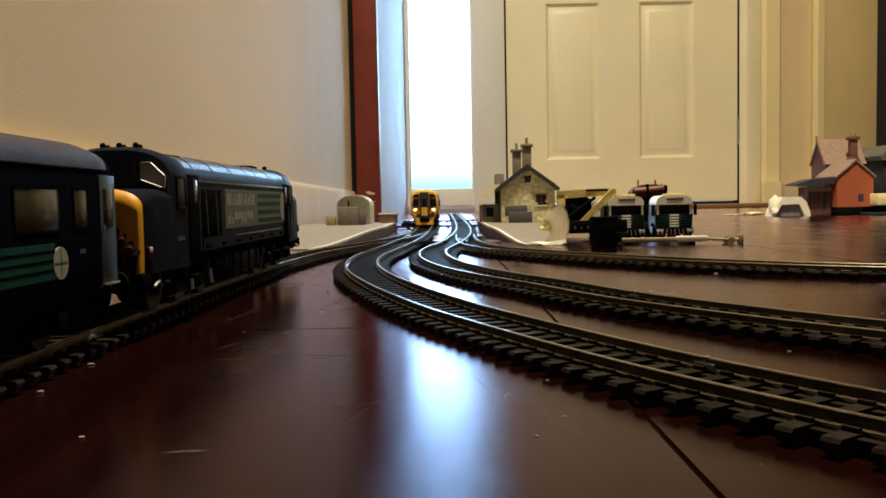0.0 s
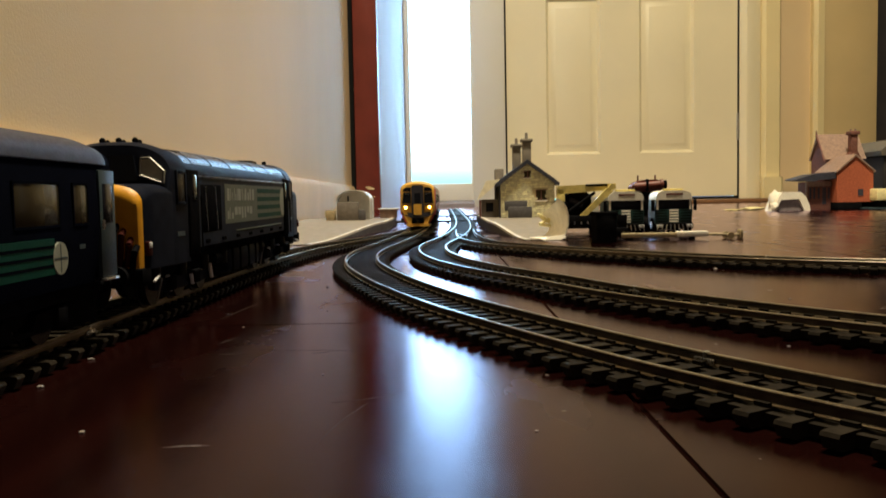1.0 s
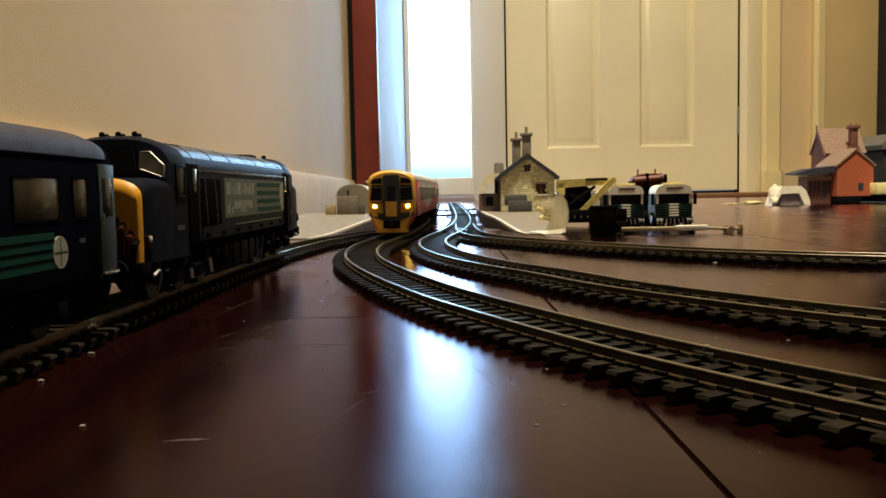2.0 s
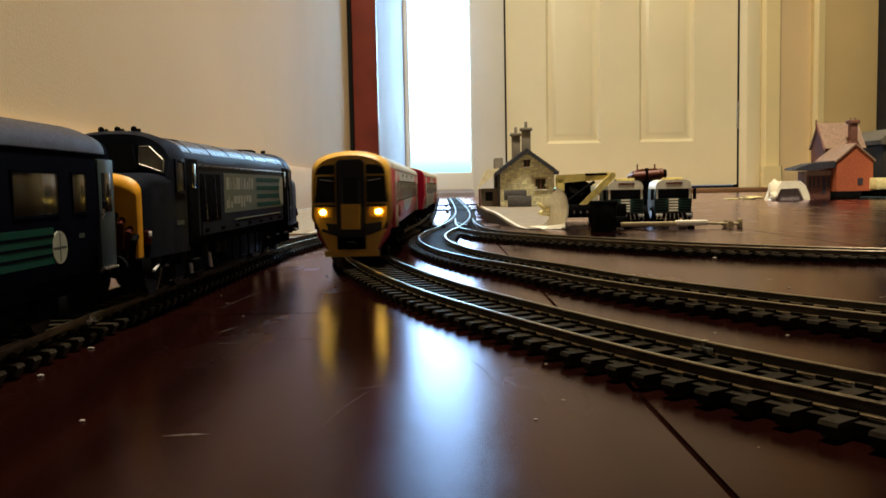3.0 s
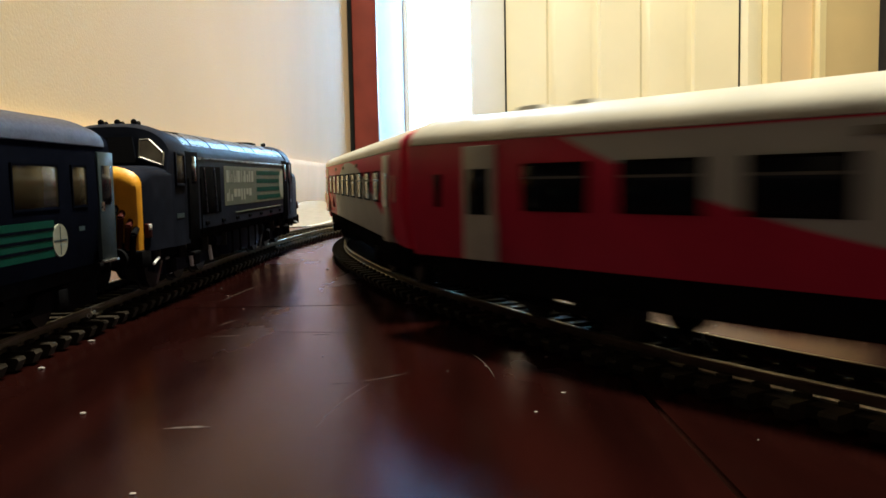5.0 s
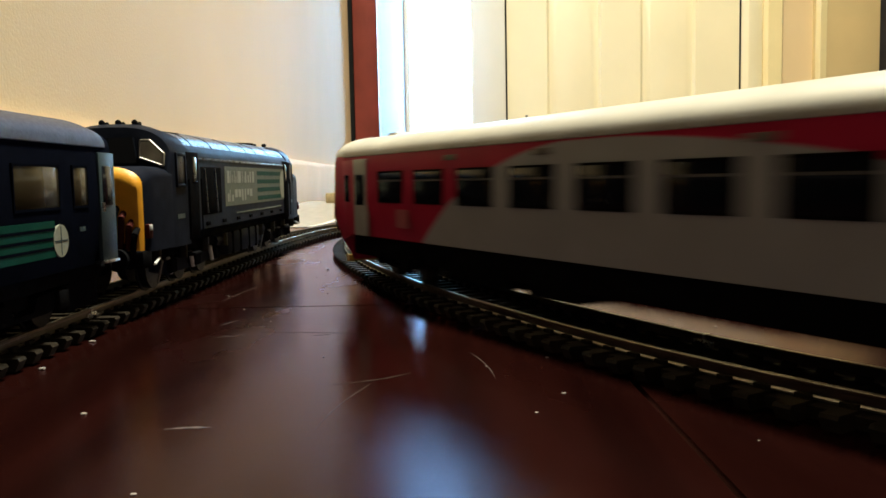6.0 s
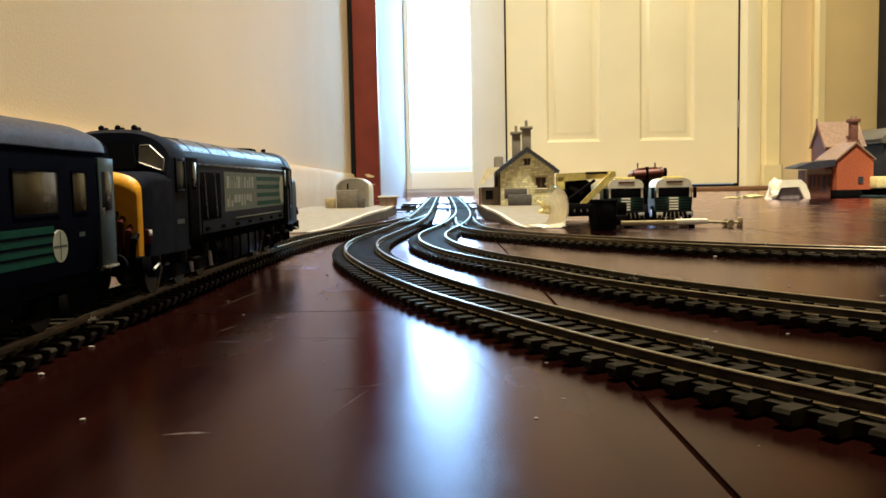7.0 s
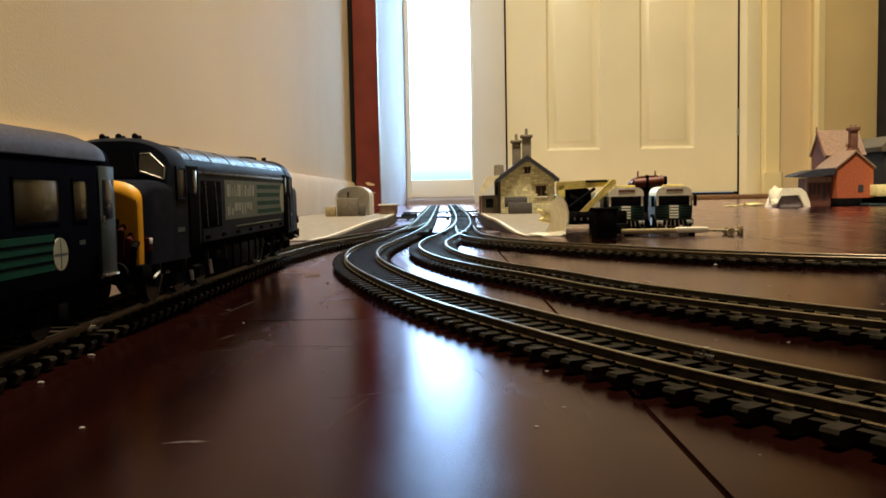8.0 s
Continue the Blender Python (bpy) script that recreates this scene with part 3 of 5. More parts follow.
def railcar(label, livery_mat):
    """One car of the railcar set; cab at +x, rail top at z = 0."""
    c = thing("railcar", label, "model train", group="railcar set")
    w, z0, zc, zs, zr = 17.6, 15.8, 10.5, 42.3, 49.2
    body = fresh()
    xs = [(-HALF, 0.4), (-HALF + 1, 0), (HALF - 14, 0)]
    loft(body, [shell_ring(x, w - n, z0, zs, zr - 0.6) for x, n in xs])
    part("body", body, livery_mat, c, "red side panels with a cream sweep")
    roof = fresh()
    loft(roof, [roof_ring(x, w - 0.4 - n, zs, zr - k, d=0.25) for x, n, k in ((-HALF + 0.2, 0.8, 0.8), (-HALF + 2, 0, 0), (HALF - 18, 0, 0), (HALF - 13.5, 0.1, 0.1))])
    part("roof", roof, ROOFCREAM, c, "pale grey curved roof")
    # yellow cab end, curved in plan and raked above the waist
    cab = fresh()
    loft(cab, [shell_ring(HALF - 14, w, z0 - 0.5, zs, zr - 0.3), shell_ring(HALF - 7, w - 0.2, z0 - 2.5, zs - 0.8, zr + 0.1), shell_ring(HALF - 3, w - 0.5, zc - 5, zs - 1.6, zr + 0.3), shell_ring(HALF - 1, w - 1.2, zc - 5, zs - 2.2, zr - 0.4), shell_ring(HALF, w - 2.3, zc - 4.6, zs - 2.8, zr - 1.6)])
    for v in cab.verts:
        if v.co.z < 12 and v.co.x > HALF - 12:
            v.co.y *= 0.64
            v.co.z = 5.8 if v.co.z < 7 else v.co.z
        if v.co.z > 26:
            v.co.x -= (v.co.z - 26) * 0.10 * max(0.0, min(1.0, (v.co.x - HALF + 14) / 6))
    end = cab.copy()
    bmesh.ops.bisect_plane(cab, geom=cab.verts[:] + cab.edges[:] + cab.faces[:], plane_co=(HALF - 2.6, 0, 0), plane_no=(1, 0, 0.06), clear_outer=True)
    bmesh.ops.bisect_plane(end, geom=end.verts[:] + end.edges[:] + end.faces[:], plane_co=(HALF - 2.6, 0, 0), plane_no=(1, 0, 0.06), clear_inner=True)
    part("cab_end", end, YELLOW2, c, "yellow cab end")
    cap = cab.copy()
    for half, up in ((cab, False), (cap, True)):
        bmesh.ops.bisect_plane(half, geom=half.verts[:] + half.edges[:] + half.faces[:], plane_co=(0, 0, zs), plane_no=(0, 0, 1), clear_outer=not up, clear_inner=up)
    part("cab_shell", cab, REDP, c, "red cab side")
    part("cab_roof", cap, ROOFCREAM, c, "pale grey cab roof")
    for s in (-1, 1):
        part("cab_panel", box(fresh(), HALF - 27, HALF - 13.6, *sorted((s * (w - 1), s * (w + 0.06))), z0 + 0.4, zs - 1.5, 0.05), REDP, c, "red cab side")
    f = HALF

    def poly(name, pts, mat, out=0.25, label="", par=None, rake=True):
        """A plate on the cab end: (y, z) outline, proud of the face by out."""
        fx = lambda y, z: f - max(0.0, abs(y) - 14.0) * 0.5 - (max(0.0, z - 26) * 0.10 if rake else 0)
        rows = [[(fx(y, z) + d, y, z) for y, z in pts] for d in (-1.6, out)]
        return part(name, loft(fresh(), rows), mat, par or c, label)

    def face(name, y0, y1, za, zb, mat, out=0.25, label="", par=None, rake=True):
        return poly(name, [(y0, za), (y1, za), (y1, zb), (y0, zb)], mat, out, label, par, rake)

    poly("gangway", [(-5.9, 13.2), (5.9, 13.2), (5.9, 44.4), (4.6, 45.8), (-4.6, 45.8), (-5.9, 44.4)], GANGWAY, 1.3, "dark corridor connection")
    door = face("gangway_door", -3.9, 3.9, 16.5, 27.0, YELLOW2, 1.9, "yellow corridor door")
    for y in (-3.6, 3.6):
        face("door_pillar", y - 0.5, y + 0.5, 27, 37, GANGWAY, 1.7, par=door)
    face("door_glass", -3.0, 3.0, 27.5, 38, DARKGLASS, 1.5, par=door)
    for s in (-1, 1):
        m = lambda pts: [(s * y, z) for y, z in pts][::s]
        ws = poly("windscreen", m([(6.6, 27.8), (15.6, 27.8), (15.2, 38.8), (6.6, 38.8)]), DARKGLASS, 0.45, "dark windscreen")
        poly("wiper", m([(7.2, 36.6), (12.8, 37.4), (12.8, 37.7), (7.2, 36.9)]), SILVER, 0.8, par=ws)
        poly("destination_panel", m([(6.6, 39.6), (14.8, 39.6), (13.6, 42.2), (11.4, 43.4), (6.6, 43.8)]), DARKGLASS, 0.45)
        poly("lamp_surround", m([(7.8, 21.4), (15.4, 21.4), (15.4, 25.8), (7.8, 25.8)]), YELLOW, 0.5, "yellow lamp cluster")
        poly("lamp_hood", m([(6.4, 26.0), (15.0, 26.0), (15.0, 26.8), (6.4, 26.8)]), GANGWAY, 0.7)
        lm = fresh()
        ball(lm, (f + 0.3, s * 11.7, 23.8), 1.15, (0.6, 1.15, 1))
        part("headlight", lm, HEADLIGHT, c, "lit warm white headlight")
        poly("jumper_recess", m([(5.6, 13.4), (9.4, 14.6), (15.2, 16.8), (15.6, 19.8), (5.6, 18.6)]), GANGWAY, 0.35, "dark slanted recess", rake=False)
    face("coupler_opening", -6.0, 6.0, 8.0, 16.4, BLACK, 0.35, "black coupler opening", rake=False)
    cp = fresh()
    box(cp, f - 1, f + 4, -2, 2, 8.2, 11.5, 0.6)
    rod(cp, (f, -2.5, 12), (f + 3, -2.5, 12), 0.8)
    part("coupler", cp, BLACK, c)
    face("obstacle_deflector", -11.4, 11.4, 5.0, 7.4, YELLOW2, 0.6, "yellow lower valance", rake=False)
    # side glazing and doors, both sides
    first = -103.0
    for s in (-1, 1):
        for k in range(9):
            x = first + k * 25.4
            pane = window(c, x, 16.5, 27.6, 36.3, s, w - 0.02)
            part("vent_bar", box(fresh(), x - 8.2, x + 8.2, *sorted((s * (w - 0.5), s * (w + 0.2))), 33.6, 34.1), WINBAR, pane)
        for x in (-HALF + 27, HALF - 29):
            d = part("side_door", box(fresh(), x - 5.2, x + 5.2, s * (w - 0.8), s * (w + 0.25), z0 + 0.3, 41.0, 0.1), DOORGREY, c, "cream sliding door")
            part("door_window", box(fresh(), x - 3.6, x + 3.6, s * (w + 0.05), s * (w + 0.4), 26, 36, 0.1), DARKGLASS, d)
        part("cab_window", box(fresh(), HALF - 19.5, HALF - 15.5, s * (w - 0.6), s * (w + 0.2), 27, 36, 0.1), DARKGLASS, c)
        for x in (-40, 20, 62):
            part("exhaust_grille", box(fresh(), x - 3, x + 3, *sorted((s * (w - 1.2), s * (w + 0.1))), 39.0, 40.4, 0.1), GRILLE, c, "brown-grey vent grille")
        part("notice_panel", box(fresh(), 88, 96, *sorted((s * (w - 1.2), s * (w + 0.08))), 19.8, 25.2), NOTICE, c, "faded pink printed panel")
        part("end_window", box(fresh(), -HALF + 11, -HALF + 13.5, *sorted((s * (w - 1.2), s * (w + 0.12))), 27.5, 35, 0.1), DARKGLASS, c)
        gm = fresh()
        box(gm, -HALF + 8, HALF - 16, s * (w - 4.8), s * (w - 2.8), 9.2, z0 + 0.4, 0.2)
        part("sole_bar", gm, BLACK, c)
    for x, l in ((-HALF + 30, 5), (-HALF + 46, 4), (HALF - 28, 4.5)):
        part("roof_vent", prism(fresh(), [(-l, 48.4), (l, 48.4), (l - 2, 49.9), (-l + 2, 49.9)], "y", -5, 5), ROOFCREAM, c).matrix_basis = pose(x * K, 0, 0)
    for x, l, zb in ((20, 11, 6.6), (54, 16, 6.6)):
        un = fresh()
        box(un, x - l, x + l, -15, 15, zb, z0 + 0.2, 0.8)
        part("underfloor_box", un, BLACK, c, "dark underfloor equipment")
    part("rear_gangway", box(fresh(), -HALF - 2.2, -HALF + 0.2, -6, 6, 10, 42, 0.6), GANGWAY, c, "dark corridor connection")
    for o in list(c.children):
        o.matrix_basis = Matrix.Translation((0, 0, -0.0026)) @ o.matrix_basis
    b1 = bogie(c, 104)
    b2 = bogie(c, -104)
    return c, (b1, b2)


CAR_A, BOGIES_A = railcar("red and cream model railcar with yellow front, headlights lit", LIV_BOWL)
CAR_B, BOGIES_B = railcar("red and cream trailing model railcar with arched sweep", LIV_ARCH)


def locomotive():
    """Diesel with a nose at each end; x along the body, rail top at z = 0."""
    g = thing("diesel_locomotive", "navy blue model diesel locomotive with yellow nose", "model locomotive", (-97.3, 344, RAIL_TOP), 90 - 0.6)
    w, L = 17.8, 116.0

    def ring(x, hw, z0, zs, zr, p=0.7, n=20):
        pts = [(x, -hw, z0), (x, -hw, z0 + (zs - z0) * 0.5)]
        pts += [(x, -hw * math.copysign(abs(math.cos(math.pi * i / n)) ** p, math.cos(math.pi * i / n)), zs + (zr - zs) * math.sin(math.pi * i / n) ** 0.9) for i in range(n + 1)]
        return pts + [(x, hw, z0 + (zs - z0) * 0.5), (x, hw, z0)]

    part("body", loft(fresh(), [ring(-79, w, 16.4, 39, 48.2), ring(79, w, 16.4, 39, 48.2)]), LOCOBLUE, g)
    part("roof", loft(fresh(), [ring(-78, w - 1.0, 39.5, 41.2, 48.7), ring(78, w - 1.0, 39.5, 41.2, 48.7)]), NAVYROOF, g, "dark slate roof with hatches")
    for s in (-1, 1):
        # cab with raked windscreen, then the nose
        cab = fresh()
        loft(cab, [ring(s * 79, w + 0.1, 12.6, 39, 49.0), ring(s * 90, w, 12.6, 39, 49.8), ring(s * 94, w - 0.2, 12.6, 38.4, 48.6), ring(s * 97, w - 0.6, 12.6, 33.5, 35.5)])
        part("cab", cab, LOCOBLUE, g, "dark domed cab")
        nose = fresh()
        loft(nose, [ring(s * 94, w - 0.1, 12.8, 33.6, 37.0, 0.3), ring(s * 108, w - 0.9, 12.8, 33.4, 36.8, 0.34), ring(s * 113.2, w - 1.6, 12.9, 31.4, 36.8, 0.62), ring(s * 115.0, w - 2.9, 13.1, 30.2, 35.4, 0.66)])
        part("nose", nose, LOCOBLUE, g, "navy nose side")
        front = fresh()
        loft(front, [ring(s * 113.8, w - 1.9, 13.2, 31.2, 36.9, 0.64), ring(s * 115.0, w - 2.1, 13.2, 30.4, 36.0, 0.66), ring(s * 115.8, w - 2.6, 13.2, 29.8, 34.6, 0.7), ring(s * L, w - 3.3, 13.4, 29.2, 33.2, 0.74)])
        nf = part("nose_front", front, YELLOW, g, "yellow nose front")
        for y in (-6.5, 6.5):
            part("marker_light", ball(fresh(), (s * (L + 0.2), y, 18.0), 1.3), CABWHITE, nf, "pale marker light")
        part("headcode_panel", box(fresh(), *sorted((s * L, s * (L + 0.5))), -4, 4, 24, 28, 0.2), DARKGLASS, nf)
        for y in (-1, 1):
            lb = part("lamp_box", box(fresh(), *sorted((s * 110.2, s * 113.4)), *sorted((y * (w - 3.0), y * (w - 0.7))), 16.6, 20.6, 0.3), HOSERED, g, "dark red lamp box on the nose corner")
            part("lamp_lens", box(fresh(), *sorted((s * 110.8, s * 113.0)), *sorted((y * (w - 1.4), y * (w - 0.45))), 18.8, 20.4, 0.2), CLEARGREY, lb, "white lamp lens")
            for k, (yy, za, zb, mat) in enumerate(((9.4, 25.4, 14.2, BLACK), (11.2, 24.0, 13.6, HOSERED), (13.2, 21.6, 14.0, HOSERED), (14.6, 19.4, 12.6, BLACK))):
                hs = rod(fresh(), (s * (L - 0.6), y * yy, za), (s * (L + 1.6), y * yy, za - 1.6), 0.9, seg=8)
                rod(hs, (s * (L + 1.6), y * yy, za - 1.6), (s * (L + 1.2), y * (yy - 0.8), zb), 0.8, seg=8)
                part("cable_hose", hs, mat, nf, "dark red cable hose" if mat is HOSERED else "black cable hose")
        for y in (-11.5, -3, 3, 11.5):
            hose = fresh()
            rod(hose, (s * L, y, 15), (s * (L + 3), y, 12), 0.7)
            rod(hose, (s * (L + 3), y, 12), (s * (L + 3), y, 7), 0.7)
            part("brake_hose", hose, BLACK, g)
        bb = part("buffer_beam", box(fresh(), *sorted((s * 110, s * 117)), -16.5, 16.5, 8.5, 13.4, 0.5), BLACK, g)
        for y in (-11.5, 11.5):
            bf = fresh()
            rod(bf, (s * 117, y, 11.5), (s * 121.5, y, 11.5), 1.6)
            rod(bf, (s * 121.5, y, 11.5), (s * 123, y, 11.5), 3.0, seg=18)
            part("buffer", bf, BLACK, bb)
        for y in (-1, 1):
            def pane_at(y0, y1, za, zb, d):
                # windscreen plane leans back from (97.2, 36) to (94.4, 50)
                return [(s * (97.2 - (z - 36) * 0.2 + d - 0.05 * abs(yy)), yy, z) for yy, z in ((y * y0, za), (y * y1, za), (y * (y1 - 1.6), zb), (y * y0, zb))]
            part("windscreen", loft(fresh(), [pane_at(0.4, 8.6, 37.8, 45.4, -1.0), pane_at(0.4, 8.6, 37.8, 45.4, 0.9)]), DARKGLASS, g, "dark cab windscreen")
            shape = ((9.4, 39.4), (9.4, 44.4), (12.1, 44.5), (16.2, 40.6), (16.2, 36.9))
            flat = lambda d: [(s * (97.2 - (z - 36) * 0.2 + d - 0.05 * yy), y * yy, z) for yy, z in shape]
            sc = part("corner_windscreen", loft(fresh(), [flat(-1.0), flat(0.9)]), PALEGLASS, g, "corner windscreen coloured pale for its bright reflection")
            rim = fresh()
            loop = flat(1.0)
            for a, b in zip(loop, loop[1:] + loop[:1]):
                rod(rim, a, b, 0.34, seg=6)
            part("windscreen_rim", rim, RIMGREY, sc, "dull chrome window rim")
            part("side_window", box(fresh(), *sorted((s * 83, s * 90)), *sorted((y * (w - 0.3), y * (w + 0.2))), 31.5, 40.0, 0.2), BROWNGLASS, g, "brown tinted cab side window")
            fr = fresh()
            for xa, xb, za, zb in ((82, 83, 30.6, 41), (90, 91, 30.6, 41), (83, 90, 30.6, 31.5), (83, 90, 40, 41)):
                box(fr, *sorted((s * xa, s * xb)), *sorted((y * (w - 0.3), y * (w + 0.45))), za, zb, 0.1)
            part("window_surround", fr, LOCOBLUE, g)
            # door is a raised black plate; the recess's shade is its colour
            dr = part("cab_door", box(fresh(), *sorted((s * 69, s * 80.4)), *sorted((y * (w - 0.5), y * (w + 0.25))), 14, 41.5, 0.2), BLACK, g, "cab door, black for the shade of its recess")
            part("door_window", box(fresh(), *sorted((s * 71.2, s * 75.8)), *sorted((y * w, y * (w + 0.4))), 32, 40, 0.2), DARKGLASS, dr)
            for x in (68.6, 81.2):
                part("handrail", rod(fresh(), (s * x, y * (w + 0.9), 15), (s * x, y * (w + 0.9), 33), 0.25, seg=6), BLACK, g)
            part("cab_step", box(fresh(), *sorted((s * 70, s * 77)), *sorted((y * (w - 3), y * (w + 0.6))), 8.4, 9.6, 0.2), BLACK, g)
        for y in (-5, 0, 5):
            hn = fresh()
            ball(hn, (s * 88, y, 50.3), 0.95)
            rod(hn, (s * 88, y, 49), (s * 84, y, 50.2), 0.7)
            part("horn", hn, BLACK, g)
    for y in (-1, 1):
        # dark grille with diagonal brace beside each cab, printed panel in the middle
        for s in (-1,):
            gr = part("grille", box(fresh(), *sorted((s * 42, s * 66)), *sorted((y * (w - 0.3), y * (w + 0.12))), 21, 37, 0.1), BLACK, g, "dark intake grille")
            for a in (48, 60):
                part("brace", rod(fresh(), (s * a, y * (w + 0.25), 21.5), (s * (a + 2.4), y * (w + 0.25), 36.5), 0.3, seg=6), NAVYROOF, gr)
        pn = part("printed_panel", box(fresh(), -37, 77, *sorted((y * (w - 0.2), y * (w + 0.08))), 23.0, 37.6), PALEGREEN, g, "pale sage printed panel")
        # printing as plain bars, alternating rows
        rnd = random.Random(7)
        for row, (za, zb) in enumerate(((31.5, 36), (24.6, 29))):
            x = -34.0
            while x < (4 if row else 8):
                bw = rnd.choice((1.0, 2.4, 3.4, 4.2))
                cut = rnd.choice((0.0, 0.0, 1.4, 2.0))
                part("print_bar", box(fresh(), x, x + bw, *sorted((y * w, y * (w + 0.14))), za + (cut if bw > 3 else 0), zb - (cut if bw < 3 else 0)), WHITEPRINT, pn)
                x += bw + rnd.choice((0.7, 1.1, 1.9))
        for k in range(4):
            part("print_stripe", box(fresh(), 14, 62, *sorted((y * w, y * (w + 0.14))), 24.0 + k * 3.5, 25.8 + k * 3.5), TEAL, pn, "dark green stripe")
        part("emblem", rod(fresh(), (67, y * w, 30.3), (67, y * (w + 0.2), 30.3), 6.6, seg=28), WHITEPRINT, pn, "pale round emblem")
        for x in range(-60, 61, 20):
            part("bodyside_step", box(fresh(), x - 2, x + 2, *sorted((y * w, y * (w + 0.5))), 17.4, 18.6, 0.1), BLACK, g)
        sb = fresh()
        box(sb, -80, 80, *sorted((y * (w - 3.4), y * (w - 1.6))), 13.0, 16.8, 0.3)
        part("sole_bar", sb, BLACK, g)
    for x0, x1, h in ((-62, -24, 49.2), (-20, 18, 49.1), (22, 64, 49.2)):
        hatch = fresh()
        pts = [(-12, 46.6), (-9.5, h - 0.8), (-4, h), (4, h), (9.5, h - 0.8), (12, 46.6)]
        prism(hatch, pts, "x", x0, x1)
        part("roof_hatch", hatch, NAVYROOF, g)
    for k in range(7):
        for y in (-1, 1):
            part("roof_louvre", box(fresh(), 36 + k * 6, 40 + k * 6, *sorted((y * 13.0, y * 16.0)), 42.8, 44.6, 0.3), COACHROOF, g)
    part("fan_grille", rod(fresh(), (46, 0, 48), (46, 0, 49.6), 9, seg=24), BLACK, g)
    for x in (-70, -47, -22, 3, 20, 44, 68):
        seam = [ring(x - 0.35, w - 0.9, 39.6, 41.3, 48.8), ring(x + 0.35, w - 0.9, 39.6, 41.3, 48.8)]
        part("roof_seam", loft(fresh(), seam), BLACK, g)
    for y in (-1, 1):
        part("cantrail_strip", box(fresh(), -78, 78, *sorted((y * (w - 0.5), y * (w + 0.22))), 39.2, 39.9, 0.1), NAVYROOF, g)
        part("waist_strip", box(fresh(), -22, 62, *sorted((y * (w - 0.5), y * (w + 0.2))), 19.8, 20.3, 0.1), PALEGREEN, g, "pale line below the panel")
        for s in (-1, 1):
            part("number_bar", box(fresh(), *sorted((s * 84, s * 91)), *sorted((y * (w - 0.3), y * (w + 0.12))), 21.0, 22.4), SLATEEND, g)
            part("lifting_ring", rod(fresh(), (s * 104, y * (w - 1.5), 10.4), (s * 110, y * (w - 0.8), 9.2), 0.4, seg=8), CLEARGREY, g, "pale grey step edge")
            for k in range(3):
                part("spring_cover", rod(fresh(), (s * (46 + k * 22), y * 14.6, 4.4), (s * (48 + k * 22), y * 14.6, 9.4), 0.7, seg=8), CLEARGREY, g, "pale grey spring rod")
    part("underframe", box(fresh(), -108, 108, -13.6, 13.6, 9.4, 16.6, 0.4), BLACK, g)
    part("fuel_tank", box(fresh(), -26, 26, -15.4, 15.4, 4, 13.5, 1.5), LOCOBLUE, g)
    for y in (-1, 1):
        for x in (-20, -8, 6, 18):
            part("tank_strap", box(fresh(), x - 0.6, x + 0.6, *sorted((y * 15.0, y * 15.8)), 4.4, 13.2, 0.1), BLACK, g)
        for x in (-34, 34):
            part("air_cylinder", rod(fresh(), (x - 5, y * 12.5, 10.5), (x + 5, y * 12.5, 10.5), 2.4), LOCOBLUE, g)
        for c in (-66, 66):
            for k in (-36, -12, 12, 36):
                part("coil_spring", rod(fresh(), (c + k, y * 14.4, 8.2), (c + k, y * 14.4, 13.2), 1.7, seg=12), DARKSTEEL, g)
            for k in (-24, 0, 24):
                part("axle_box", box(fresh(), c + k - 2.6, c + k + 2.6, *sorted((y * 14.0, y * 16.0)), 4.6, 9.0, 0.6), BLACK, g)
            part("sand_pipe", rod(fresh(), (c - 32, y * 15.0, 9.0), (c - 34, y * 14.0, 2.4), 0.3, seg=8), RIMGREY, g, "dull metal sand pipe")
    for x in (-66, 66):
        bogie(g, x, axles=(-24, 0, 24), wheel=7.0, frame_half=34, paint=LOCOBLUE)


locomotive()


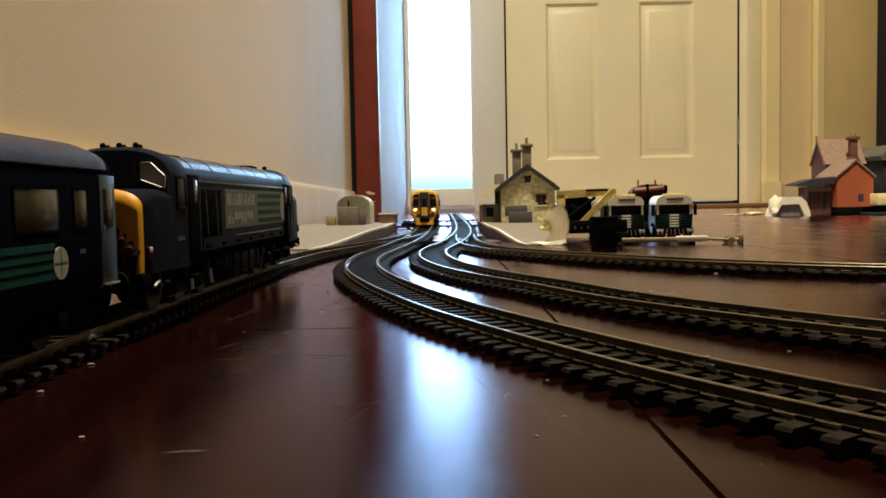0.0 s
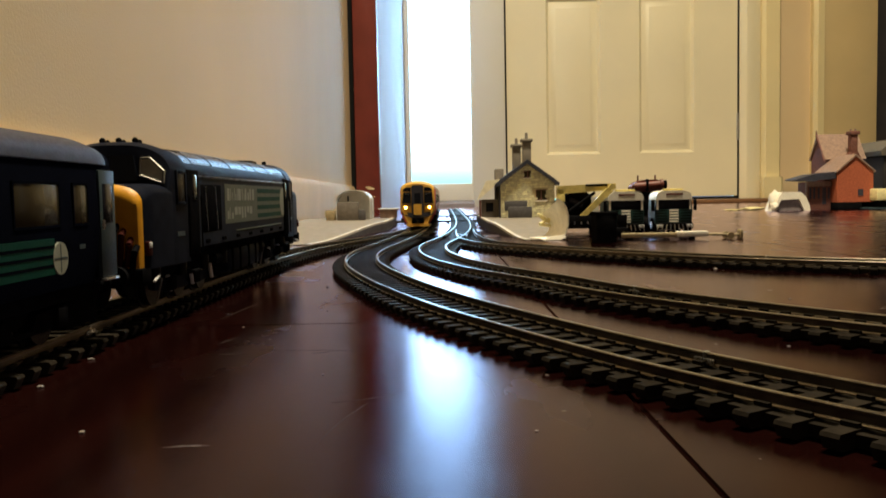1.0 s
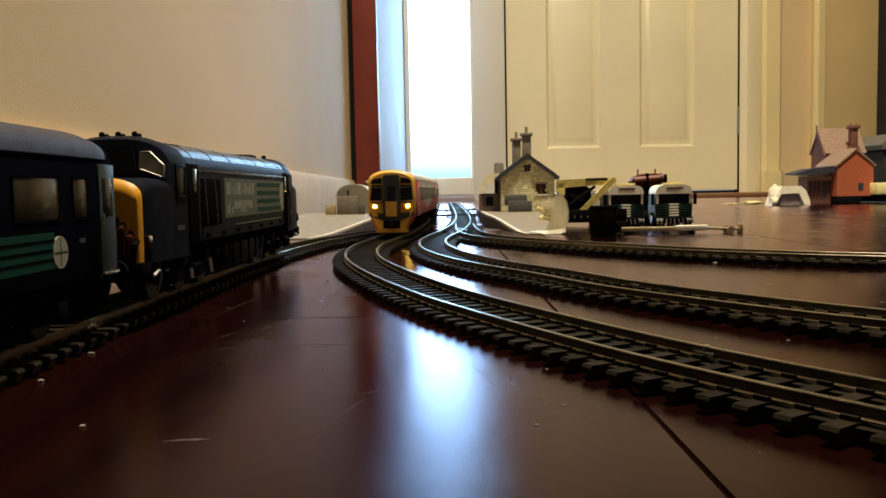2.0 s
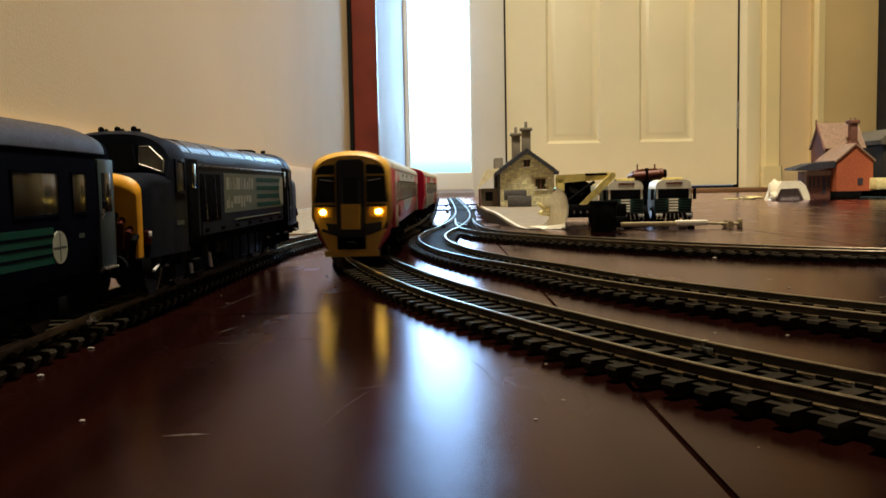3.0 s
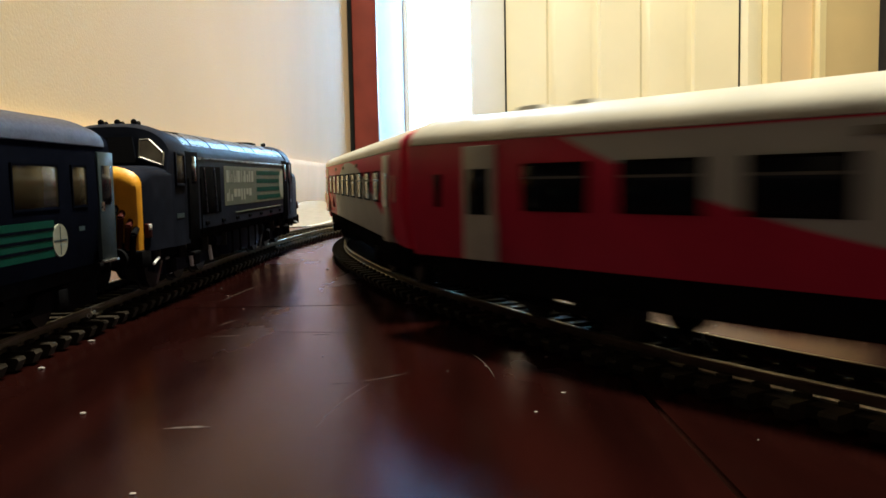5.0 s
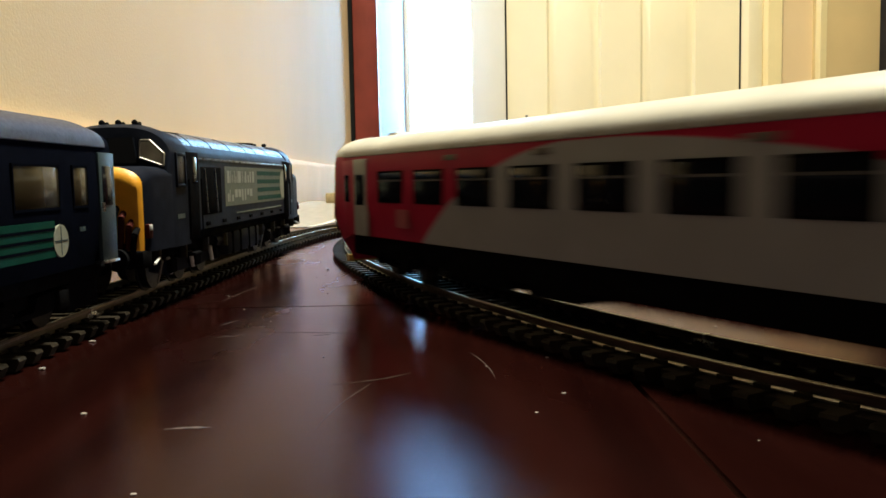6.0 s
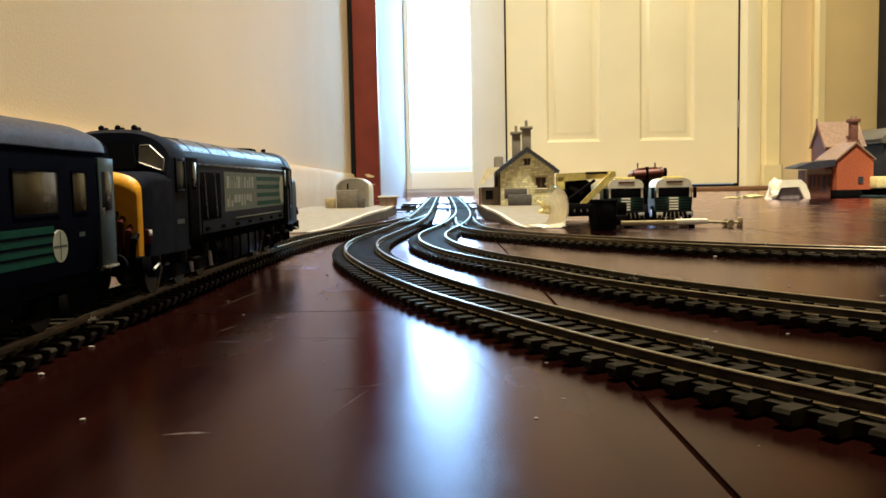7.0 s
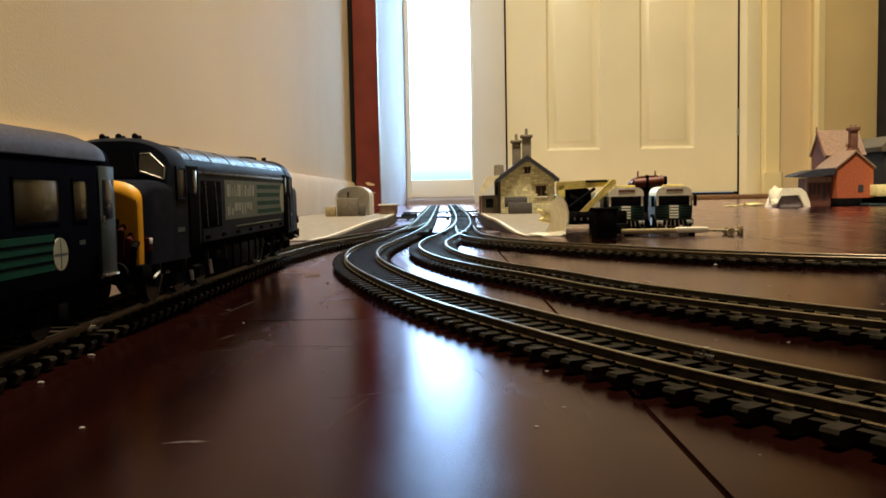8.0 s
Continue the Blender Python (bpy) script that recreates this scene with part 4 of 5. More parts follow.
def passenger_coach():
    """Corridor coach coupled to the locomotive."""
    g = thing("passenger_coach", "navy blue model coach with teal stripes and grey roof", "model coach", (-99.5, 211 - 133, RAIL_TOP), 90 + 0.3)
    w, Lh = 17.4, 133.0
    loftx = [(-Lh, 0.5), (-Lh + 1, 0), (Lh - 1, 0), (Lh, 0.5)]
    part("body", loft(fresh(), [shell_ring(x, w - n, 12.6, 40.5, 46.8) for x, n in loftx]), NAVY, g)
    part("roof", loft(fresh(), [roof_ring(x, w - 0.4 - n, 41, 48.2 - k, d=0.3) for x, n, k in ((-Lh + 0.3, 1.4, 3.5), (-Lh + 4, 0.2, 0.8), (-Lh + 9, 0, 0), (Lh - 9, 0, 0), (Lh - 4, 0.2, 0.8), (Lh - 0.3, 1.4, 3.5))]), COACHROOF, g, "grey curved roof")
    part("end_wall", box(fresh(), Lh - 0.5, Lh + 0.5, -w + 1, w - 1, 13, 40, 0.3), NAVY, g)
    part("gangway", box(fresh(), Lh + 0.4, Lh + 3.0, -5.5, 5.5, 12, 39, 0.6), BLACK, g)
    for y in (-1, 1):
        window(g, Lh - 40.5, 19, 27.0, 35.6, y, w - 0.05, mat=CABGLASS, rim=NAVY)
        window(g, Lh - 20, 7, 27.0, 35.6, y, w - 0.05, mat=CABGLASS, rim=NAVY)
        for k in range(6):
            window(g, Lh - 68 - k * 27, 19, 27.0, 35.6, y, w - 0.05, mat=CABGLASS, rim=NAVY)
        dr = part("end_door", box(fresh(), Lh - 9.5, Lh - 0.2, *sorted((y * (w - 0.8), y * (w + 0.2))), 13.4, 39.4, 0.15), SLATEEND, g, "slate blue wrap-round door")
        part("door_window", box(fresh(), Lh - 7.8, Lh - 2.0, *sorted((y * w, y * (w + 0.35))), 26.6, 36.2, 0.2), DARKGLASS, dr)
        part("door_handle", rod(fresh(), (Lh - 9.0, y * (w + 0.8), 25.2), (Lh - 9.0, y * (w + 0.8), 27.4), 0.4, seg=8), SILVER, dr, "bright metal handle")
        band = part("stripe_panel", box(fresh(), -Lh + 30, Lh - 34, *sorted((y * (w - 0.4), y * (w + 0.14))), 16.6, 24.2), TEAL, g, "teal striped band")
        for k in range(3):
            part("dark_stripe", box(fresh(), -Lh + 30, Lh - 34, *sorted((y * w, y * (w + 0.2))), 18.2 + k * 2.0, 18.8 + k * 2.0), NAVY, band)
        part("emblem", rod(fresh(), (Lh - 31.5, y * (w - 0.2), 19.8), (Lh - 31.5, y * (w + 0.25), 19.8), 3.5, seg=28), WHITEPRINT, g, "pale round emblem")
        for a, b in ((3.1, 0.16), (0.16, 3.1)):
            part("emblem_line", box(fresh(), Lh - 31.5 - a, Lh - 31.5 + a, *sorted((y * w, y * (w + 0.3))), 19.8 - b, 19.8 + b), SLATEEND, g)
        part("number_bar", box(fresh(), Lh - 21.5, Lh - 18.5, *sorted((y * w, y * (w + 0.12))), 21.2, 22.2), SLATEEND, g)
        part("foot_step", box(fresh(), Lh - 9, Lh - 0.5, *sorted((y * (w - 2), y * (w + 0.8))), 12.6, 13.2, 0.1), SILVER, g, "bright step edge")
        part("sole_bar", box(fresh(), -Lh + 2, Lh - 2, *sorted((y * (w - 6), y * (w - 3.4))), 9.2, 12.8, 0.3), BLACK, g)
    part("underframe", box(fresh(), -Lh + 3, Lh - 3, -14, 14, 9.6, 12.9, 0.4), BLACK, g)
    part("battery_box", box(fresh(), -30, 30, -14, 14, 3.5, 10, 1), BLACK, g)
    for y in (-11.5, 11.5):
        part("buffer", rod(rod(fresh(), (Lh, y, 11), (Lh + 3, y, 11), 1.4), (Lh + 3, y, 11), (Lh + 4, y, 11), 2.8), BLACK, g)
    for x in (-92, 92):
        bogie(g, x)
    # added solid block that stops light passing under the coach end
    part("shade_block", box(fresh(), 113, 131, -13, 13, 2.2, 11, 1.0), BLACK, g)


passenger_coach()

# ---------------------------------------------------------------- lineside models
def platform(name, label, x_edge, side, y0, y1, ramp, width, taper=0.0, turn=0.0, cut=0.0):
    """Platform running away along y with a ramp at the near end; side: which way it reaches from its edge."""
    p = thing(name, label, "platform", (x_edge, y0, 0), turn, "station platforms")
    n, H = 14, 10.0
    L = y1 - y0
    prof = []
    for i in range(n + 1):
        u = i / n
        prof.append((ramp * u, max(0.7, H * (3 * u * u - 2 * u ** 3))))
    prof.append((L, H))

    def shape(bm, a, b, lift, low):
        rings = []
        for y, z in prof:
            k = taper * max(0.0, 1 - y / ramp)
            e = b + k if b < 10 else b - cut * max(0.0, 1 - y / 330)
            rings.append([(side * (a + k), y, low), (side * e, y, low), (side * e, y, z + lift), (side * (a + k), y, z + lift)])
        return loft(bm, rings)

    part("platform_surface", shape(fresh(), 3.2, width, 0.0, 0.1), STONEGREY, p, "grey-beige platform surface")
    part("edging", shape(fresh(), -0.5, 3.1, 0.35, 0.1), PLATEDGE, p, "white platform edge")
    wall = fresh()
    rings = [[(side * (-0.9 + taper * max(0.0, 1 - y / ramp)), y, 0.1), (side * (-0.6 + taper * max(0.0, 1 - y / ramp)), y, 0.1), (side * (-0.6 + taper * max(0.0, 1 - y / ramp)), y, max(0.3, z - 1.6)), (side * (-0.9 + taper * max(0.0, 1 - y / ramp)), y, max(0.3, z - 1.6))] for y, z in prof]
    part("platform_face", loft(wall, rings), PLATSIDE, p, "dark platform wall")
    return p


platform("platform", "grey model station platform with white edge and ramp", -65, -1, 672, 1140, 265, 118, 42)
platform("platform", "grey-white model platform with ramp, house standing on it", 47, 1, 678, 1150, 200, 100, 20, cut=48)


def shelter():
    g = thing("arched_shelter", "small grey arched plastic shelter with ribs", "shelter", (-113, 1052, 10), 0)
    arch = lambda r, h: [(-r, 0)] + [(-r * math.cos(math.pi * i / 14), h + r * 0.62 * math.sin(math.pi * i / 14)) for i in range(15)] + [(r, 0)]
    outer, inner = arch(20.5, 24), arch(19.4, 23.4)
    skin = fresh()
    for a, b in zip(range(len(outer) - 1), range(1, len(outer))):
        loft(skin, [[(outer[a][0], y, outer[a][1]), (outer[b][0], y, outer[b][1]), (inner[b][0], y, inner[b][1]), (inner[a][0], y, inner[a][1])] for y in (0, 60)])
    part("arched_skin", skin, CLEARGREY, g, "grey translucent arched skin")
    for y in (0, 24, 58):
        rib = fresh()
        o, i2 = arch(21.2, 24.2), arch(20.4, 23.8)
        for a in range(len(o) - 1):
            loft(rib, [[(o[a][0], yy, o[a][1]), (o[a + 1][0], yy, o[a + 1][1]), (i2[a + 1][0], yy, i2[a + 1][1]), (i2[a][0], yy, i2[a][1])] for yy in (y - 0.8, y + 0.8)])
        part("rib", rib, PLATEDGE, g, "pale grey rib")
    # front panel is added: its pale colour stands for daylight inside the shelter
    part("end_panel", prism(fresh(), arch(19.2, 23.2), "y", 5, 6), CLEARGREY, g)
    part("end_panel", prism(fresh(), arch(19.2, 23.2), "y", 56, 57), CLEARGREY, g)
    part("fan_stay", rod(fresh(), (-6, -0.5, 23), (-6, -0.5, 30), 1.1), BLACK, g)
    c = thing("crate", "grey-brown box standing in front of the shelter", "crate", (-112, 1030, 10), 0)
    part("crate_body", box(fresh(), -18, 8, -6, 6, 0, 22, 0.8), CARDGREY, c)
    part("crate_end", box(fresh(), 8.2, 16, -7, 6, 0, 12.5, 0.6), GREYBENCH, c)
    d = thing("crate", "small tan-brown box beside the shelter", "crate", (-139, 1036, 10), 0)
    part("crate_body", box(fresh(), -6, 6, -5, 5, 0, 12, 0.6), TAN, d)
    e = thing("waiting_hut", "low flat-roofed brown hut at the platform end", "hut", (-71, 1104, 10), 0)
    part("hut_wall", box(fresh(), -12, 10, -9, 9, 0, 11, 0.5), PINKTILE, e)
    part("hut_roof", box(fresh(), -14, 13, -11, 11, 11, 13, 0.6), PLATEDGE, e, "pale flat roof")
    f = thing("signboard", "white flat board lying on the platform", "board", (-101, 1078, 10.2), 0)
    part("board", box(fresh(), -9, 9, -6, 6, 0, 1.2, 0.3), PLATEDGE, f)


shelter()


def station_house():
    g = thing("station_house", "buff stone model station house with dark slate roof", "model house", (101.5, 1008, 10), -2)
    W, E, A, D = 32.5, 42.0, 66.5, 92.0
    gable = [(-W, 0), (W, 0), (W, E), (0, A), (-W, E)]
    walls = part("wall", prism(fresh(), gable, "y", 1, D), MORTAR, g, "olive-grey mortar wall")
    # gable stones, coursed
    rnd = random.Random(11)
    z = 0.8
    while z < A - 6:
        h = rnd.uniform(2.6, 3.4)
        half = W if z + h < E else W * (A - z - h) / (A - E)
        x = -half + 0.6
        while x < half - 2:
            l = min(rnd.uniform(4.0, 8.5), half - 0.4 - x)
            inside = (-5 < x + l / 2 < 6 and 47 < z + h / 2 < 57) or (9 < x + l / 2 < 24 and 19 < z + h / 2 < 34)
            if not inside and l > 1.5:
                part("stone", box(fresh(), x, x + l - 0.4, 0.1 - rnd.random() * 0.3, 1.4, z, z + h - 0.35), STONE, g)
            x += l
        z += h
    for cx, z0, w, h in ((0.5, 47.5, 9, 9), (16.5, 20, 13, 13)):
        win = part("window", box(fresh(), cx - w / 2, cx + w / 2, 0.2, 1.6, z0, z0 + h), BRICKDARK, g, "brown-framed window")
        for dx in (-w / 4, w / 4):
            part("pane", box(fresh(), cx + dx - w / 4 + 0.7, cx + dx + w / 4 - 0.7, -0.05, 0.3, z0 + 0.9, z0 + h - 0.9), CABGLASS, win)
        part("window_sill", box(fresh(), cx - w / 2 - 1, cx + w / 2 + 1, -1.2, 0.5, z0 - 1.4, z0, 0.2), PAPER, win)
    for s in (-1, 1):
        rf = fresh()
        prism(rf, [(0, A + 2.5), (s * (W + 6), E - 1.2), (s * (W + 5), E - 4.0), (0, A - 0.8)], "y", -4, D + 3)
        part("roof", rf, SLATE, g, "dark slate roof slope")
        part("bargeboard", prism(fresh(), [(0, A + 1.6), (s * (W + 5.6), E - 1.8), (s * (W + 4.6), E - 5.2), (0, A - 2.4)], "y", -5.2, -4.1), SLATE, g, "dark blue bargeboard")
        for k in range(1, 9):
            part("slate_course", prism(fresh(), [(s * (W + 6) * k / 9, A + 2.7 - (A - E + 3.7) * k / 9), (s * (W + 6) * (k - 0.9) / 9, A + 3.0 - (A - E + 3.7) * (k - 0.9) / 9 + 0.3), (s * (W + 6) * (k - 0.9) / 9, A + 2.6 - (A - E + 3.7) * (k - 0.9) / 9)], "y", -4, D + 3), SLATE, g)
    for cx, cy, zt, w in ((0.5, 16, 96, 5.2), (-10, 50, 92, 5.2)):
        ch = part("chimney", box(fresh(), cx - w, cx + w, cy - 6, cy + 6, A - 14, zt - 5, 0.4), STONEGREY, g, "grey stone chimney")
        part("chimney_cap", box(fresh(), cx - w - 2, cx + w + 2, cy - 8, cy + 8, zt - 5, zt - 1.5, 0.6), STONEGREY, ch)
        part("chimney_pot", rod(fresh(), (cx, cy, zt - 1.5), (cx, cy, zt + 6), 2.0, 1.6), STONEGREY, ch)
    part("drainpipe", rod(fresh(), (-W - 0.8, -0.5, 0), (-W - 0.8, -0.5, E - 3), 0.9), SLATE, g)
    # lean-to with verandah posts on the track side
    part("annex_wall", box(fresh(), -W - 22, -W - 1.2, 30, D, 0, 22, 0.4), CARDGREY, g)
    part("annex_roof", prism(fresh(), [(-W - 27, 21), (-W - 27, 23.5), (-W - 16, 45), (-W, 47), (-W, 44)], "y", 24, D + 2), CANOPY, g, "pale sloping canopy")
    for y in (26, 48, 70):
        part("post", rod(fresh(), (-W - 24, y, 0), (-W - 24, y, 21.5), 1.2), BRICKDARK, g)
    part("annex_window", box(fresh(), -W - 17, -W - 8, 29.4, 30.2, 7, 18), DARKGLASS, g)
    part("rear_block", box(fresh(), -W - 4, -W + 8, D + 2, D + 30, 0, 62, 2), CARDGREY, g)
    b = thing("bench", "dark grey platform bench against the house", "bench", (88, 995, 10), -2)
    part("backrest", box(fresh(), -15, 12, 2, 4, 8, 20, 0.4), GREYBENCH, b)
    part("seat", box(fresh(), -11, 17, -6, 2, 0, 13, 0.5), GREYBENCH, b)


station_house()


def card_fin():
    """Curled pale card and yellow wrapper at the platform ramp's end."""
    g = thing("curled_card", "curled cream card strip standing at the ramp end", "card", (96, 672, 0), 0)
    curl = [(-16, 0.6), (-8, 0.8), (-1, 2.0), (2.8, 6), (4.6, 12), (4.9, 19), (3.4, 26), (0.4, 31), (-3.4, 33.4)]
    strip = fresh()
    rings = []
    for k in range(7):
        # the card leans in and drops towards its far end
        u = k / 6
        line = [(x - 9 * u * u, z * (1 - 0.42 * u)) for x, z in curl]
        rings.append([(x, 46 * u, z) for x, z in line] + [(x - 1.1, 46 * u, z + 0.5) for x, z in line[::-1]])
    part("card_strip", loft(strip, rings), PAPER, g)
    fold = fresh()
    loft(fold, [[(-17, yy, 0.4), (-2, yy - 1, 0.6), (2, yy, 3.4), (-2, yy, 4.2), (-10, yy + 1, 3.0)] for yy in (-2.4, -0.4)])
    part("card_fold", fold, PAPER, g, "folded lower edge of the card")
    y = thing("yellow_clip", "crumpled yellow plastic clip by the card", "clip", (88, 712, 9), 20)
    c = fresh()
    for a, b in (((-7, 0, 3), (6, 2, 8)), ((6, 2, 8), (10, 4, 1)), ((-7, 0, 3), (8, 4, 0.8)), ((-5, 2, 11), (3, 2, 4)), ((-7, 3, 12), (0, 3, 5))):
        rod(c, a, b, 1.3, seg=8)
    part("clip_wire", c, WRAP, y)


card_fin()


def lorry(x, y, turn, hi, label):
    g = thing("lorry", label, "toy lorry", (x, y, 0), turn, "toy lorries")
    W = 17.3
    cab = fresh()
    rings = [[(-W + 1, yy, 6), (W - 1, yy, 6), (W, yy, 20), (W - 0.6, yy, 26), (W - 2.0, yy, hi - 4), (W - 5, yy, hi - 2.5), (-W + 5, yy, hi - 2.5), (-W + 2.0, yy, hi - 4), (-W + 0.6, yy, 26), (-W, yy, 20)] for yy in (1.2, 30)]
    loft(cab, rings)
    part("cab", cab, TRUCKGREEN, g, "bottle green cab")
    part("cab_roof", prism(fresh(), [(-W + 0.8, hi - 7), (W - 0.8, hi - 7), (W - 1.2, hi - 3.5), (W - 2.6, hi - 0.8), (W - 5.5, hi + 0.8), (W - 9, hi + 1.4), (-W + 9, hi + 1.4), (-W + 5.5, hi + 0.8), (-W + 2.6, hi - 0.8), (-W + 1.2, hi - 3.5)], "y", -0.6, 29), CABWHITE, g, "cream roof and visor")
    part("sign_bar", box(fresh(), -7, 8, -0.9, -0.5, hi - 2.6, hi - 1.0), RUST, g, "dark lettering strip")
    part("light_bar", box(fresh(), -9, 9, 2, 6, hi + 1, hi + 3.2, 0.5), CRANEYELLOW, g)
    part("windscreen", box(fresh(), -W + 3, W - 3, 0.5, 2, 21.5, hi - 6.6, 0.4), DARKGLASS, g)
    gr = part("grille", box(fresh(), -W + 2.4, W - 2.4, 0.4, 2, 8.6, 21.0, 0.4), TRUCKGREEN, g)
    for k in range(5):
        # silver bars take the cream paint, so their gleam is in the colour
        part("grille_bar", box(fresh(), -4.2, 4.2, -0.3, 0.8, 9.4 + k * 2.5, 10.9 + k * 2.5, 0.2), CABWHITE, gr, "silver grille bar, coloured cream white for its gleam")
        for s in (-1, 1):
            part("grille_slat", box(fresh(), *sorted((s * 6.5, s * 16)), 0.0, 0.6, 9.8 + k * 2.5, 10.5 + k * 2.5), BLACK, gr)
    part("bumper", box(fresh(), -W, W, -2, 4, 3, 8.6, 0.8), BLACK, g)
    for k in range(9):
        a = -14 + k * 3.5
        part("bull_bar", rod(fresh(), (a, -2.8, 7.5), (a * 1.15, -3.4, 2.4), 0.5, seg=6), SILVER, g)
    for s in (-1, 1):
        part("headlamp", box(fresh(), *sorted((s * 11, s * 16.5)), -2.5, -1.5, 4.6, 7.4, 0.4), CLEARGREY, g)
        part("mirror", box(fresh(), *sorted((s * (W + 0.6), s * (W + 3.4))), -1, 1.5, 20, 30, 0.5), BLACK, g)
        part("pillar", box(fresh(), *sorted((s * (W - 3.2), s * (W - 1.4))), 0, 1.6, 21, hi - 7), CABWHITE, g)
        for yy in (12, 48, 70):
            wh = part("wheel", rod(fresh(), (s * 12, yy, 6.5), (s * 18, yy, 6.5), 6.5, seg=20), BLACK, g)
            part("rim", rod(fresh(), (s * 17.6, yy, 6.5), (s * 18.5, yy, 6.5), 3.6, seg=16), SILVER, wh)
    part("chassis", box(fresh(), -9, 9, 10, 84, 8, 13, 0.6), BLACK, g)
    part("fuel_tank", rod(fresh(), (15, 32, 8), (15, 42, 8), 5), SILVER, g)
    return g


lorry(168, 770, 3, 37, "green and cream toy lorry with bright grille")
lorry(212, 770, -1, 37, "green and cream toy lorry with bull bar")


def lorry_load():
    g = thing("winch_unit", "rust-red winch unit with lamps behind the lorries", "winch", (213, 880, 0), 0)
    part("stand", box(fresh(), -16, 18, -10, 10, 0, 38, 1.5), BLACK, g)
    part("drum_hood", prism(fresh(), [(-17, 38), (13, 38), (15, 43), (14, 48), (9, 50.5), (-6, 50), (-13, 47.5), (-17, 43)], "y", -9, 9), RUST, g, "rust red hood")
    part("drum", rod(rod(fresh(), (-15, -10, 43), (12, -10, 45), 4.2), (12, -10, 45), (15, -10, 45.2), 5.4), RUST, g, "rust red cable drum")
    part("hood_strap", box(fresh(), -3, -0.6, -14.6, -9.4, 38.4, 50.8, 0.3), BLACK, g)
    for x in (-10, 8):
        part("lamp_stalk", rod(fresh(), (x, -6, 49), (x, -6, 55), 0.8), RUST, g)
    part("reel", rod(fresh(), (15, -8, 45), (19, -8, 45), 4.5), BLACK, g)


lorry_load()


def crane_lorry():
    g = thing("crane_lorry", "black toy crane lorry with yellow folding boom", "toy crane", (128, 790, 0), 0)
    part("chassis", box(fresh(), -13, 26, -20, 40, 5, 17, 1.2), BLACK, g)
    part("cab", prism(fresh(), [(-12, 16), (12, 16), (10, 36), (4, 40), (-8, 40), (-14, 34)], "y", -6, 22), BLACK, g, "black cab")
    part("lever", rod(fresh(), (-10, -8, 32), (2, -8, 26), 2.2), GANGWAY, g)
    up = part("mast", box(fresh(), -22, -15, -14, -4, 10, 42, 0.8), CRANEYELLOW, g, "yellow crane mast")
    part("collar", box(fresh(), -24, -13, -16, -2, 24, 30, 0.6), BLACK, up)
    bm = fresh()
    prism(bm, [(-22, 37), (20, 39.5), (32, 41), (32, 46), (20, 46), (-22, 44.5)], "y", -14, -5)
    boom = part("boom", bm, CRANEYELLOW, g, "yellow boom")
    part("boom_stripe", box(fresh(), 4, 24, -14.6, -13.8, 43.6, 45.6), BLACK, boom)
    arm = fresh()
    prism(arm, [(31, 45), (28, 38), (7, 19), (0, 14), (-2, 17), (4, 23), (23, 42)], "y", -19, -15)
    part("jib", arm, CRANEYELLOW, g, "yellow folding jib")
    part("joint", rod(fresh(), (28, -20, 42.8), (28, -4, 42.8), 3, seg=18), CRANEYELLOW, g)
    part("ram", rod(fresh(), (-16, -17, 18), (12, -17, 38), 1.5), BLACK, g)
    part("tarpaulin", prism(fresh(), [(0, 17), (24, 17), (22, 33), (6, 36)], "y", 24, 38), PAPER, g)
    for s in (-1, 1):
        for yy in (-10, 24):
            part("wheel", rod(fresh(), (s * 16, yy, 6.5), (s * 21, yy, 6.5), 6.5, seg=20), BLACK, g)
    for k in range(4):
        part("marker", box(fresh(), -8 + k * 6, -6.6 + k * 6, -20.6, -19.8, 9, 11.5), SILVER, g)
    c = thing("black_box", "black plastic speaker-like box on the floor", "box", (121, 632, 0), 8)
    part("box_body", box(fresh(), -8, 8, -7, 7, 0, 22.5, 1.2), BLACK, c)
    part("box_lip", box(fresh(), -8.6, 8.6, -7.6, 7.6, 20.5, 23.2, 0.6), BLACK, c)
    d = thing("wheel_block", "small black bogie block with hook", "bogie", (139, 664, 0), 0)
    part("block", box(fresh(), -9, 6, -6, 6, 2, 10, 0.8), BLACK, d)
    part("post", box(fresh(), -1, 6, -3, 3, 9, 20, 0.6), BLACK, d)
    for x in (-6, 4):
        part("wheel", rod(fresh(), (x, -7, 4), (x, -5, 4), 4, seg=16), BLACK, d)
    e = thing("trailer_bar", "tan plastic trailer drawbar lying on the floor", "trailer", (173, 652, 0), -3)
    part("beam", box(fresh(), -34, 28, -3, 3, 2, 5.6, 0.8), TAN, e)
    part("plate", box(fresh(), 8, 32, -3.6, 3.6, 2.4, 6.4, 0.6), PAPER, e)
    part("hook_bar", rod(fresh(), (28, 0, 4), (58, 0, 3), 1.0), TAN, e)
    part("axle", rod(fresh(), (48, -7, 2.8), (48, 7, 2.8), 0.8), BLACK, e)
    for yy in (-7, 7):
        part("wheel", rod(fresh(), (48, yy - 1, 2.8), (48, yy + 1, 2.8), 2.8, seg=16), TAN, e)
    part("end_plate", box(fresh(), 56, 58, -5, 5, 0, 7, 0.5), TAN, e)
    for x in (-28, 20):
        part("foot", box(fresh(), x - 2, x + 2, -3, 3, 0, 2.2, 0.3), BLACK, e)


crane_lorry()


